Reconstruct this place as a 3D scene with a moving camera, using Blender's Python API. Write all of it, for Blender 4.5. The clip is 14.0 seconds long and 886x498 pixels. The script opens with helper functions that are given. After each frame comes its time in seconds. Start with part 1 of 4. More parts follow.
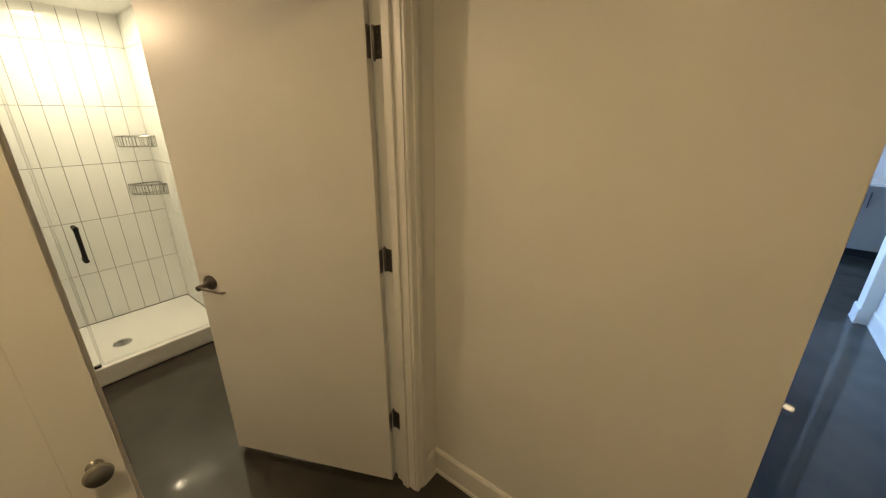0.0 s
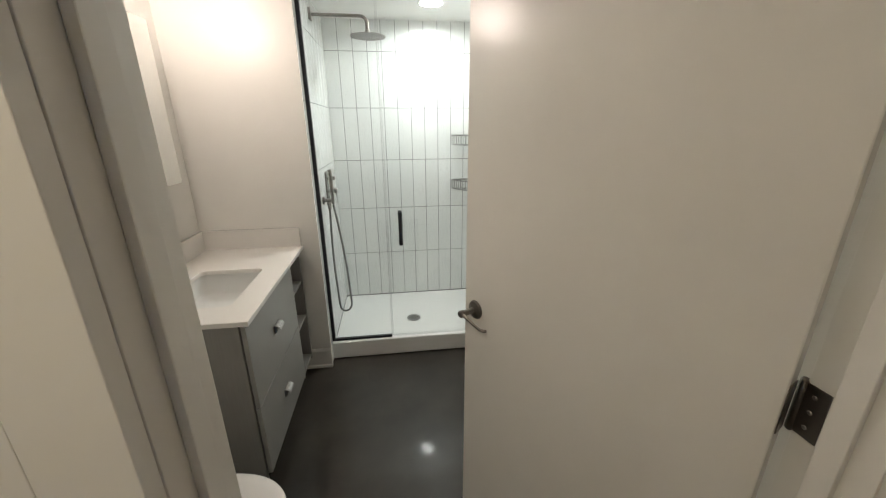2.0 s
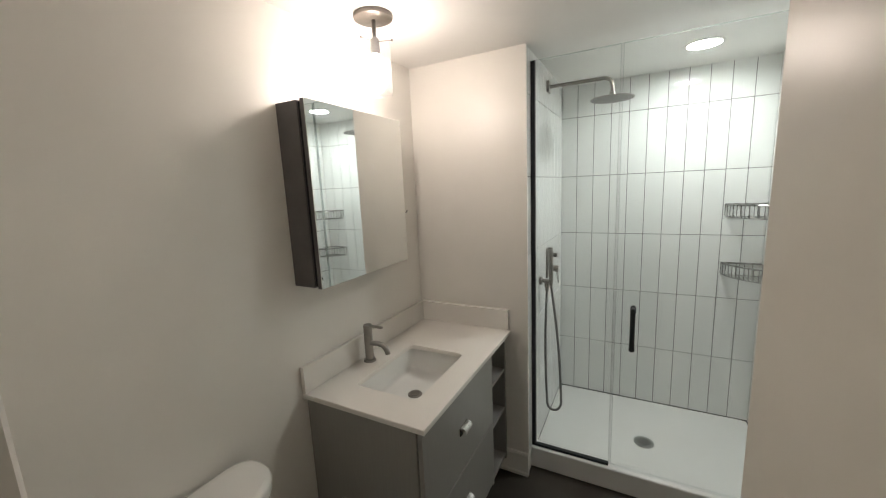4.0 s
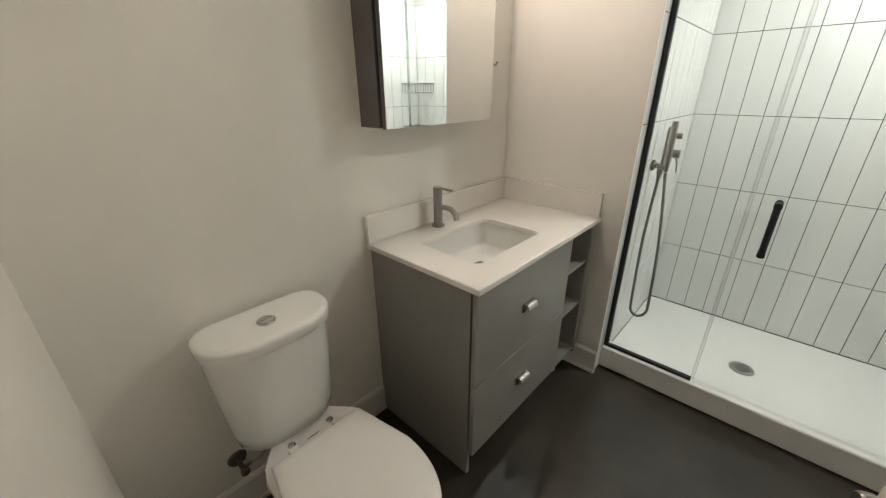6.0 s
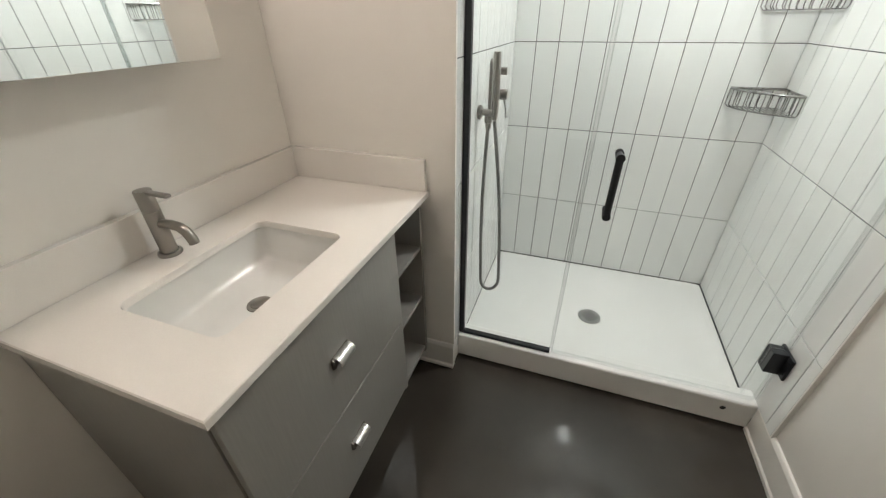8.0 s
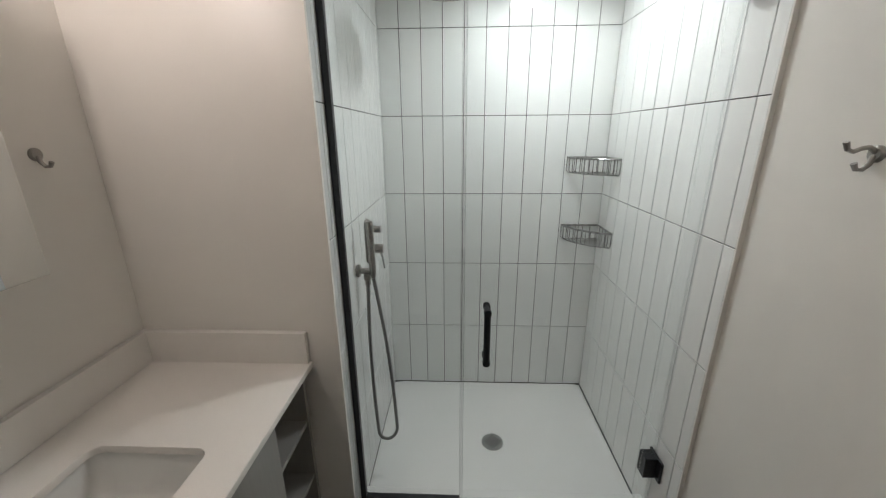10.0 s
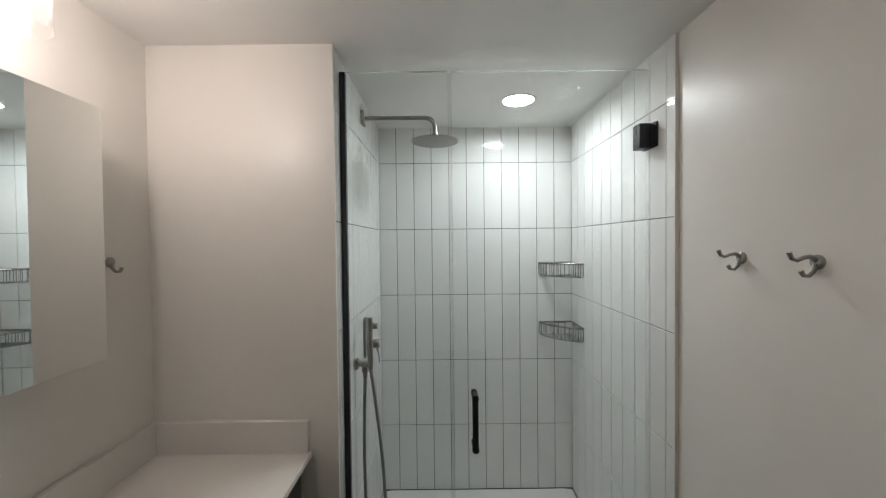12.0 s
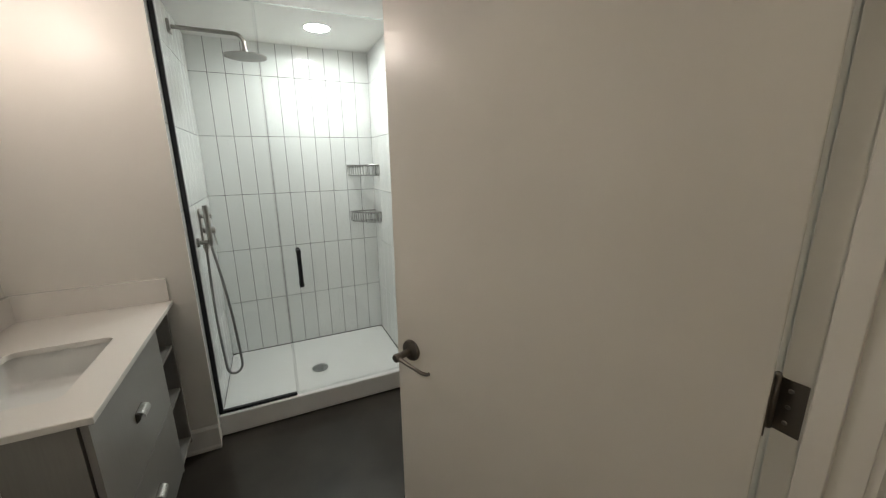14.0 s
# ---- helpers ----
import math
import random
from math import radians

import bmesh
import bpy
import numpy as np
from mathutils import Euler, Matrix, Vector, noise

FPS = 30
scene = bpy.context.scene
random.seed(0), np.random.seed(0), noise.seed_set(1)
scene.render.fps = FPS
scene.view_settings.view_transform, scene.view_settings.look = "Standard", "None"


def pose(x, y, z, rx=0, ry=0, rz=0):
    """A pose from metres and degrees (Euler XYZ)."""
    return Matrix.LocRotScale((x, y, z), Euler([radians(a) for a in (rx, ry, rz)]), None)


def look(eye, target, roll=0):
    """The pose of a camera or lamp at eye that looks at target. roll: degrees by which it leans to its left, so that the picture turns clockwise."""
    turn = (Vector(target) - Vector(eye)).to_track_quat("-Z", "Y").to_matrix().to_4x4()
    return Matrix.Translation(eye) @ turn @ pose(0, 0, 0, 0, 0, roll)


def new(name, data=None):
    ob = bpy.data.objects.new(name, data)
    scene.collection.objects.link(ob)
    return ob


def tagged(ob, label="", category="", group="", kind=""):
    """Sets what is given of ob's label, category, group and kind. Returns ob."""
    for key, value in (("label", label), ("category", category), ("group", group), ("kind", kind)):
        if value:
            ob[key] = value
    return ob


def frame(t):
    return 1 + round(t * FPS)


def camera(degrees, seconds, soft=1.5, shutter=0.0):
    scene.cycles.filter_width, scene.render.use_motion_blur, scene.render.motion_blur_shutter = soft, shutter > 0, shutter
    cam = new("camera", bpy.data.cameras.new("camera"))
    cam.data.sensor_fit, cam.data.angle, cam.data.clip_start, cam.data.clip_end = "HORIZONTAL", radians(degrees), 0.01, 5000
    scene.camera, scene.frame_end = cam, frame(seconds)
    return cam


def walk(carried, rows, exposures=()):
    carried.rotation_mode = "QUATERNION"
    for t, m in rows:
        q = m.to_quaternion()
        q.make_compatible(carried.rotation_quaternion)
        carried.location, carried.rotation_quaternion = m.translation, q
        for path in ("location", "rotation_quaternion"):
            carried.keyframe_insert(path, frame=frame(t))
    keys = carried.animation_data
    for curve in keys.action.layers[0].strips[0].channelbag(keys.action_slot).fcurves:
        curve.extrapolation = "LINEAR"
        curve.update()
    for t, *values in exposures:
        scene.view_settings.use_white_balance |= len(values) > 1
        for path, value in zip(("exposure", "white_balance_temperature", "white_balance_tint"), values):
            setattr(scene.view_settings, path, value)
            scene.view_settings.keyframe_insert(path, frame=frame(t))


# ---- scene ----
cam = camera(100.1, 14.0, soft=1.2)
PATH = [
    (0, (0.198, 0.208, 1.638), (1.681, 1.365, 0.958), 0.1),
    (0.5, (0.198, 0.296, 1.635), (1.425, 1.744, 1.004), -0.1),
    (1, (0.231, 0.444, 1.612), (1.217, 2.075, 1.007), -0.1),
    (1.5, (0.354, 0.603, 1.57), (1.039, 2.384, 0.97), -0.1),
    (2, (0.463, 0.775, 1.553), (0.719, 2.656, 0.924), -0.3),
    (2.5, (0.495, 0.938, 1.576), (0.327, 2.818, 0.915), -0.2),
    (3, (0.501, 1.079, 1.68), (0.021, 2.937, 1.116), -0.2),
    (3.2, (0.517, 1.091, 1.694), (-0.073, 2.954, 1.268), -0.6),
    (5.3, (0.499, 1.255, 1.502), (-0.715, 2.801, 1.134), -0.2),
    (5.5, (0.499, 1.265, 1.475), (-0.734, 2.761, 0.984), -0.3),
    (6, (0.495, 1.293, 1.427), (-0.758, 2.637, 0.638), -0.4),
    (6.5, (0.433, 1.356, 1.393), (-0.798, 2.607, 0.436), -0.6),
    (7, (0.32, 1.487, 1.392), (-0.794, 2.792, 0.365), -0.7),
    (7.5, (0.322, 1.706, 1.383), (-0.536, 3.17, 0.323), -0.5),
    (8, (0.369, 1.884, 1.385), (-0.208, 3.483, 0.332), -0.7),
    (8.2, (0.401, 1.937, 1.39), (-0.083, 3.567, 0.338), -0.6),
    (10.3, (0.398, 1.946, 1.637), (0.335, 3.894, 1.186), -0.5),
    (10.5, (0.409, 1.93, 1.653), (0.347, 3.899, 1.303), -0.6),
    (11, (0.416, 1.904, 1.665), (0.376, 3.899, 1.524), -0.6),
    (11.5, (0.4, 1.835, 1.649), (0.39, 3.835, 1.602), -0.6),
    (12, (0.385, 1.7, 1.614), (0.389, 3.699, 1.576), -0.6),
    (12.5, (0.378, 1.499, 1.58), (0.401, 3.499, 1.528), -0.5),
    (13, (0.394, 1.315, 1.55), (0.441, 3.31, 1.407), -0.5),
    (13.5, (0.426, 1.086, 1.519), (0.606, 3.062, 1.268), -0.7),
    (14, (0.392, 0.928, 1.509), (1.208, 2.694, 1.044), -0.8),
]
EXPOSURES = [
    (0.0, 5.09, 11000, 9), (0.5, 5.02, 8500, 10), (1.0, 5.08, 7400, 11), (1.5, 5.16, 6900, 10), (2.0, 5.15, 6600, 9), (2.5, 5.03, 6500, 9), (3.0, 4.76, 6600, 9),
    (5.5, 4.59, 6700, 9), (6.0, 5.13, 6850, 9), (6.5, 5.37, 6850, 9), (8.0, 5.31, 6650, 11), (10.5, 4.26, 6400, 12), (12.5, 4.18, 6380, 12), (13.5, 4.46, 6400, 11), (14.0, 4.71, 6600, 9),
]
walk(cam, [(t, look(eye, target, roll)) for t, eye, target, roll in PATH], EXPOSURES)

# ---- light and exposure ----
world = bpy.data.worlds.new("world")
scene.world = world
world.use_nodes = True
sky = world.node_tree.nodes.new("ShaderNodeTexSky")
sky.sky_type, sky.sun_disc, sky.sun_elevation, sky.sun_rotation = "NISHITA", False, radians(30), radians(200)
world.node_tree.links.new(sky.outputs[0], world.node_tree.nodes["Background"].inputs["Color"])
world.node_tree.nodes["Background"].inputs["Strength"].default_value = 0.05

BULB_L, DOWN_L, HALL_L, KITCHEN_L = 5.6, 7.2, 4.9, 0.45
BULB_C, DOWN_C, HALL_C = (1.0, 0.875, 0.805), (0.955, 1.0, 0.99), (1.0, 0.865, 0.655)

# ---- the plan, in metres ----
FLOOR, CEIL = 0.0, 2.316
LEFT, RIGHT, BACK = -0.655, 1.198, 4.012       # bathroom wall faces
COL = 3.022                                    # face of the furred-out wall beside the shower
DW0, DW1 = 1.066, 1.178                        # the wall with the door, hall face and bathroom face
JL, JR, DOOR_H = 0.242, 1.093, 2.045           # door opening
HALL_X = 1.246                                 # hall side wall
TILE_W, JOINT = 0.1083, 0.0031
PAN_F, PAN_TOP, PAN_IN = 3.100, 0.128, 0.060
GLASS_Y = 3.128


# ---- materials ----
def mat(name, color, rough=0.5, metal=0.0, coat=0.0, spec=0.5):
    m = bpy.data.materials.new(name)
    m.use_nodes = True
    b = m.node_tree.nodes["Principled BSDF"]
    b.inputs["Base Color"].default_value = (*color, 1)
    b.inputs["Roughness"].default_value = rough
    b.inputs["Metallic"].default_value = metal
    b.inputs["Coat Weight"].default_value = coat
    b.inputs["Coat Roughness"].default_value = 0.08
    b.inputs["Specular IOR Level"].default_value = spec
    return m


def node(m, kind, **inputs):
    n = m.node_tree.nodes.new(kind)
    for k, v in inputs.items():
        n.inputs[k.replace("_", " ")].default_value = v
    return n


def coords(m, scale=(1, 1, 1)):
    """World-size coordinates that do not move with the object."""
    g = m.node_tree.nodes.new("ShaderNodeNewGeometry")
    mp = m.node_tree.nodes.new("ShaderNodeMapping")
    mp.inputs["Scale"].default_value = scale
    m.node_tree.links.new(g.outputs["Position"], mp.inputs["Vector"])
    return mp.outputs["Vector"]


def ramp(m, fac, stops):
    r = m.node_tree.nodes.new("ShaderNodeValToRGB")
    el = r.color_ramp.elements
    while len(el) < len(stops):
        el.new(0.5)
    for e, (p, c) in zip(el, stops):
        e.position, e.color = p, (*c, 1)
    m.node_tree.links.new(fac, r.inputs["Fac"])
    return r.outputs["Color"]


def mottle(m, scale, lo, hi, target="Base Color", detail=5.0, stretch=(1, 1, 1), a=0.3, b=0.7):
    """Noise between two colours (or grey values) into an input of the shader."""
    n = node(m, "ShaderNodeTexNoise", Scale=scale, Detail=detail)
    m.node_tree.links.new(coords(m, stretch), n.inputs["Vector"])
    if not isinstance(lo, tuple):
        lo, hi = (lo,) * 3, (hi,) * 3
    out = ramp(m, n.outputs["Fac"], [(a, lo), (b, hi)])
    m.node_tree.links.new(out, m.node_tree.nodes["Principled BSDF"].inputs[target])
    return out


def bump(m, scale, strength, dist=0.001, detail=3.0, stretch=(1, 1, 1), rough=0.5):
    n = node(m, "ShaderNodeTexNoise", Scale=scale, Detail=detail, Roughness=rough)
    m.node_tree.links.new(coords(m, stretch), n.inputs["Vector"])
    bp = node(m, "ShaderNodeBump", Strength=strength, Distance=dist)
    m.node_tree.links.new(n.outputs["Fac"], bp.inputs["Height"])
    b = m.node_tree.nodes["Principled BSDF"]
    if b.inputs["Normal"].is_linked:
        m.node_tree.links.new(b.inputs["Normal"].links[0].from_socket, bp.inputs["Normal"])
    m.node_tree.links.new(bp.outputs["Normal"], b.inputs["Normal"])
    return m


def shade(c, k):
    return tuple(v * k for v in c)


def paint(name, c, rough, orange=0.12):
    """Rolled paint: slight tone drift, roller stipple and slow waves of the board."""
    m = mat(name, c, rough)
    mottle(m, 1.7, shade(c, 0.955), shade(c, 1.03), detail=3)
    bump(m, 170.0, orange * 0.3, 0.0005, 2.0)
    bump(m, 4.0, 0.03, 0.004, 1.0)
    return m


WALL = paint("wall_paint", (0.83, 0.805, 0.755), 0.37)
CEILING = paint("ceiling_paint", (0.82, 0.805, 0.775), 0.42, 0.2)
TRIM = paint("trim_paint", (0.79, 0.77, 0.725), 0.28, 0.06)
DOOR = paint("door_paint", (0.77, 0.745, 0.695), 0.27, 0.05)

CONCRETE = mat("polished_concrete", (0.05, 0.046, 0.041), 0.12)
mottle(CONCRETE, 2.6, (0.030, 0.0255, 0.021), (0.057, 0.0485, 0.040), detail=9)
mottle(CONCRETE, 5.0, 0.30, 0.45, "Roughness", detail=7)
bump(CONCRETE, 90.0, 0.02, 0.0005, 1.0)
sealer = CONCRETE.node_tree.nodes["Principled BSDF"]
sealer.inputs["Coat Weight"].default_value, sealer.inputs["Coat Roughness"].default_value = 0.62, 0.02
sealer.inputs["Specular IOR Level"].default_value = 0.12
grit, ripple = node(CONCRETE, "ShaderNodeTexNoise", Scale=240.0, Detail=1.0), node(CONCRETE, "ShaderNodeBump", Strength=0.045, Distance=0.0004)
CONCRETE.node_tree.links.new(coords(CONCRETE, (1, 1, 1)), grit.inputs["Vector"])
CONCRETE.node_tree.links.new(grit.outputs["Fac"], ripple.inputs["Height"])
CONCRETE.node_tree.links.new(ripple.outputs["Normal"], sealer.inputs["Coat Normal"])

TILE = mat("glazed_tile", (0.77, 0.79, 0.775), 0.045, spec=0.55)
info = TILE.node_tree.nodes.new("ShaderNodeObjectInfo")
TILE.node_tree.links.new(ramp(TILE, info.outputs["Random"], [(0.0, (0.82, 0.835, 0.82)), (1.0, (0.85, 0.865, 0.85))]), TILE.node_tree.nodes["Principled BSDF"].inputs["Base Color"])
bump(TILE, 7.0, 0.035, 0.004, 1.0)
GROUT = mat("dark_grout", (0.085, 0.087, 0.09), 0.9)
mottle(GROUT, 60, (0.048, 0.050, 0.052), (0.075, 0.077, 0.08))
ACRYLIC = mat("white_acrylic", (0.80, 0.80, 0.78), 0.22)
mottle(ACRYLIC, 3.0, (0.84, 0.84, 0.82), (0.87, 0.87, 0.85))
bump(ACRYLIC, 240.0, 0.08, 0.0006)
CERAMIC = mat("glazed_ceramic", (0.85, 0.845, 0.83), 0.06, coat=0.4)
mottle(CERAMIC, 2.0, (0.79, 0.79, 0.765), (0.81, 0.81, 0.785))
SEAT = mat("seat_plastic", (0.79, 0.77, 0.74), 0.17)
mottle(SEAT, 3.0, (0.775, 0.755, 0.725), (0.80, 0.78, 0.75))
QUARTZ = mat("white_quartz", (0.76, 0.735, 0.70), 0.20, coat=0.2)
mottle(QUARTZ, 380.0, (0.81, 0.783, 0.742), (0.835, 0.808, 0.765), detail=2)
GREY = mat("grey_laminate", (0.285, 0.275, 0.255), 0.38)
mottle(GREY, 30.0, (0.275, 0.265, 0.246), (0.295, 0.285, 0.264), detail=6, stretch=(6, 6, 0.35))
bump(GREY, 60.0, 0.02, 0.0006, 5.0, (6, 6, 0.3))
GREY_DARK = mat("cabinet_metal_grey", (0.135, 0.125, 0.125), 0.45)
mottle(GREY_DARK, 14.0, (0.12, 0.112, 0.112), (0.15, 0.14, 0.14))
NICKEL = mat("brushed_nickel", (0.35, 0.335, 0.312), 0.30, 1.0)
mottle(NICKEL, 90.0, 0.28, 0.33, "Roughness", stretch=(1, 1, 8))
CHROME = mat("chrome", (0.60, 0.60, 0.60), 0.12, 1.0)
mottle(CHROME, 40.0, 0.08, 0.18, "Roughness")
STEEL = mat("wire_steel", (0.36, 0.36, 0.35), 0.30, 1.0)
mottle(STEEL, 50.0, 0.22, 0.36, "Roughness")
HOSE = mat("braided_hose", (0.30, 0.30, 0.29), 0.5, 0.8)
mottle(HOSE, 300.0, 0.42, 0.56, "Roughness")
BRONZE = mat("dark_nickel", (0.20, 0.18, 0.16), 0.36, 1.0)
mottle(BRONZE, 40.0, 0.30, 0.44, "Roughness")
ALU = mat("satin_aluminium", (0.60, 0.59, 0.57), 0.34, 1.0)
mottle(ALU, 70.0, 0.24, 0.36, "Roughness", stretch=(1, 8, 8))
BLACK = mat("black_metal", (0.012, 0.014, 0.017), 0.42)
mottle(BLACK, 60.0, 0.36, 0.48, "Roughness")
RUBBER = mat("black_rubber", (0.015, 0.015, 0.015), 0.7)
mottle(RUBBER, 30.0, 0.6, 0.8, "Roughness")
# Near-black for small dark parts and for shade painted into gaps and holes.
DARK = mat("dark_parts_gap_shade", (0.02, 0.02, 0.02), 0.8)
mottle(DARK, 30.0, 0.7, 0.9, "Roughness")
MIRROR = mat("mirror_silver", (0.86, 0.88, 0.87), 0.005, 1.0)
PLASTIC = mat("white_plastic", (0.75, 0.74, 0.71), 0.4)
mottle(PLASTIC, 20.0, 0.35, 0.45, "Roughness")


def glass(name, tint, rough=0.0, ior=1.45):
    m = bpy.data.materials.new(name)
    m.use_nodes = True
    t = m.node_tree
    t.nodes.remove(t.nodes["Principled BSDF"])
    g = t.nodes.new("ShaderNodeBsdfGlass")
    g.inputs["Color"].default_value, g.inputs["Roughness"].default_value, g.inputs["IOR"].default_value = (*tint, 1), rough, ior
    t.links.new(g.outputs[0], t.nodes["Material Output"].inputs["Surface"])
    return m


def glow(name, color, strength):
    m = bpy.data.materials.new(name)
    m.use_nodes = True
    b = m.node_tree.nodes["Principled BSDF"]
    b.inputs["Base Color"].default_value = (0.8, 0.8, 0.8, 1)
    b.inputs["Emission Color"].default_value = (*color, 1)
    b.inputs["Emission Strength"].default_value = strength
    return m


def pane(name, tint, least):
    """Flat clear glass: straight view through it, and a mirror gloss that grows towards grazing."""
    m = bpy.data.materials.new(name)
    m.use_nodes = True
    t = m.node_tree
    t.nodes.remove(t.nodes["Principled BSDF"])
    clear, gloss = t.nodes.new("ShaderNodeBsdfTransparent"), t.nodes.new("ShaderNodeBsdfGlossy")
    clear.inputs["Color"].default_value = (*tint, 1)
    gloss.inputs["Roughness"].default_value = 0.0
    facing = t.nodes.new("ShaderNodeLayerWeight")
    facing.inputs["Blend"].default_value = 0.5
    power, scaled, mix = t.nodes.new("ShaderNodeMath"), t.nodes.new("ShaderNodeMath"), t.nodes.new("ShaderNodeMixShader")
    power.operation, power.inputs[1].default_value = "POWER", 5.0
    scaled.operation, scaled.inputs[1].default_value, scaled.inputs[2].default_value = "MULTIPLY_ADD", 1.0 - least, least
    t.links.new(facing.outputs["Facing"], power.inputs[0])
    t.links.new(power.outputs[0], scaled.inputs[0])
    t.links.new(scaled.outputs[0], mix.inputs["Fac"])
    t.links.new(clear.outputs[0], mix.inputs[1])
    t.links.new(gloss.outputs[0], mix.inputs[2])
    t.links.new(mix.outputs[0], t.nodes["Material Output"].inputs["Surface"])
    return m


GLASS = pane("clear_shower_glass", (0.985, 0.993, 0.99), 0.035)
SHADE_GLASS = pane("clear_lamp_glass", (0.97, 0.97, 0.97), 0.04)
haze = SHADE_GLASS.node_tree.nodes.new("ShaderNodeBsdfTranslucent")
haze.inputs["Color"].default_value = (0.9, 0.9, 0.9, 1)
blend = SHADE_GLASS.node_tree.nodes.new("ShaderNodeMixShader")
blend.inputs["Fac"].default_value = 0.012
SHADE_GLASS.node_tree.links.new(SHADE_GLASS.node_tree.nodes["Mix Shader"].outputs[0], blend.inputs[1])
SHADE_GLASS.node_tree.links.new(haze.outputs[0], blend.inputs[2])
SHADE_GLASS.node_tree.links.new(blend.outputs[0], SHADE_GLASS.node_tree.nodes["Material Output"].inputs["Surface"])
SEAL = pane("clear_seal", (0.97, 0.975, 0.975), 0.12)
GLASS_EDGE = pane("polished_glass_edge", (0.90, 0.94, 0.93), 0.30)
BULB = glow("lit_bulb", BULB_C, BULB_L)
DOWN = glow("lit_diffuser", DOWN_C, DOWN_L)
HALL_GLOW = glow("lit_hall_diffuser", HALL_C, HALL_L)
KITCHEN_GLOW = glow("lit_kitchen_diffuser", (1.0, 0.92, 0.8), KITCHEN_L)


# ---- mesh helpers ----
def world_of(o):
    if o.parent is None:
        return o.matrix_basis.copy()
    return world_of(o.parent) @ o.matrix_parent_inverse @ o.matrix_basis


def crease(bm, deg):
    """Smooth faces, but sharp edges at corners and where a small bevel meets a large flat face."""
    for f in bm.faces:
        f.smooth = True
    for e in bm.edges:
        if len(e.link_faces) == 2:
            a, b = (f.calc_area() for f in e.link_faces)
            turn = math.degrees(e.calc_face_angle(0.0))
            e.smooth = not (turn > deg or (turn > 8 and max(a, b) > 12 * min(a, b) and max(a, b) > 4e-4))


def part(name, bm, material, parent=None, label="", deg=35):
    """One mesh object from a bmesh in world coordinates, its origin at the foot of its box; under parent if given."""
    co = [v.co for v in bm.verts]
    lo = [min(c[i] for c in co) for i in range(3)]
    hi = [max(c[i] for c in co) for i in range(3)]
    c = Vector(((lo[0] + hi[0]) / 2, (lo[1] + hi[1]) / 2, lo[2]))
    bmesh.ops.translate(bm, vec=-c, verts=bm.verts)
    bmesh.ops.recalc_face_normals(bm, faces=bm.faces)
    crease(bm, deg)
    me = bpy.data.meshes.new(name)
    bm.to_mesh(me)
    bm.free()
    me.materials.append(material)
    ob = new(name, me)
    ob.matrix_basis = Matrix.Translation(c)
    if parent is not None:
        ob.parent = parent
        ob.matrix_parent_inverse = world_of(parent).inverted()
    if label:
        ob["label"] = label
    return ob


def thing(name, at, label, category, group=""):
    """An Empty at the base of a thing."""
    ob = new(name)
    ob.empty_display_size = 0.05
    ob.matrix_basis = Matrix.Translation(at)
    return tagged(ob, label, category, group)


def structure(name, bm, material, label, category, parent=None, deg=35):
    ob = part(name, bm, material, parent, deg=deg)
    return tagged(ob, label, category, kind="structure")


def box(x0, x1, y0, y1, z0, z1, bev=0.0, seg=2, bm=None):
    bm = bm or bmesh.new()
    got = bmesh.ops.create_cube(bm, size=1.0)["verts"]
    bmesh.ops.scale(bm, vec=(x1 - x0, y1 - y0, z1 - z0), verts=got)
    bmesh.ops.translate(bm, vec=((x0 + x1) / 2, (y0 + y1) / 2, (z0 + z1) / 2), verts=got)
    if bev:
        edges = list({e for v in got for e in v.link_edges})
        bmesh.ops.bevel(bm, geom=edges, offset=bev, segments=seg, affect="EDGES", profile=0.5)
    return bm


def tube(points, r, seg=10, bm=None, closed=False):
    """A round bar through the points; r is one radius or one for each point."""
    bm = bm or bmesh.new()
    pts = [Vector(p) for p in points]
    n = len(pts)
    rr = r if isinstance(r, (list, tuple)) else [r] * n
    rings, side = [], None
    for i, p in enumerate(pts):
        a = pts[(i - 1) % n] if closed or i else p
        b = pts[(i + 1) % n] if closed or i < n - 1 else p
        d = (b - a).normalized()
        if side is None:
            side = d.orthogonal().normalized()
        side = (side - d * side.dot(d)).normalized()
        up = d.cross(side)
        rings.append([bm.verts.new(p + rr[i] * (math.cos(2 * math.pi * k / seg) * side + math.sin(2 * math.pi * k / seg) * up)) for k in range(seg)])
    for i in range(n if closed else n - 1):
        a, b = rings[i], rings[(i + 1) % n]
        for k in range(seg):
            bm.faces.new((a[k], a[(k + 1) % seg], b[(k + 1) % seg], b[k]))
    if not closed:
        bm.faces.new(rings[0][::-1])
        bm.faces.new(rings[-1])
    return bm


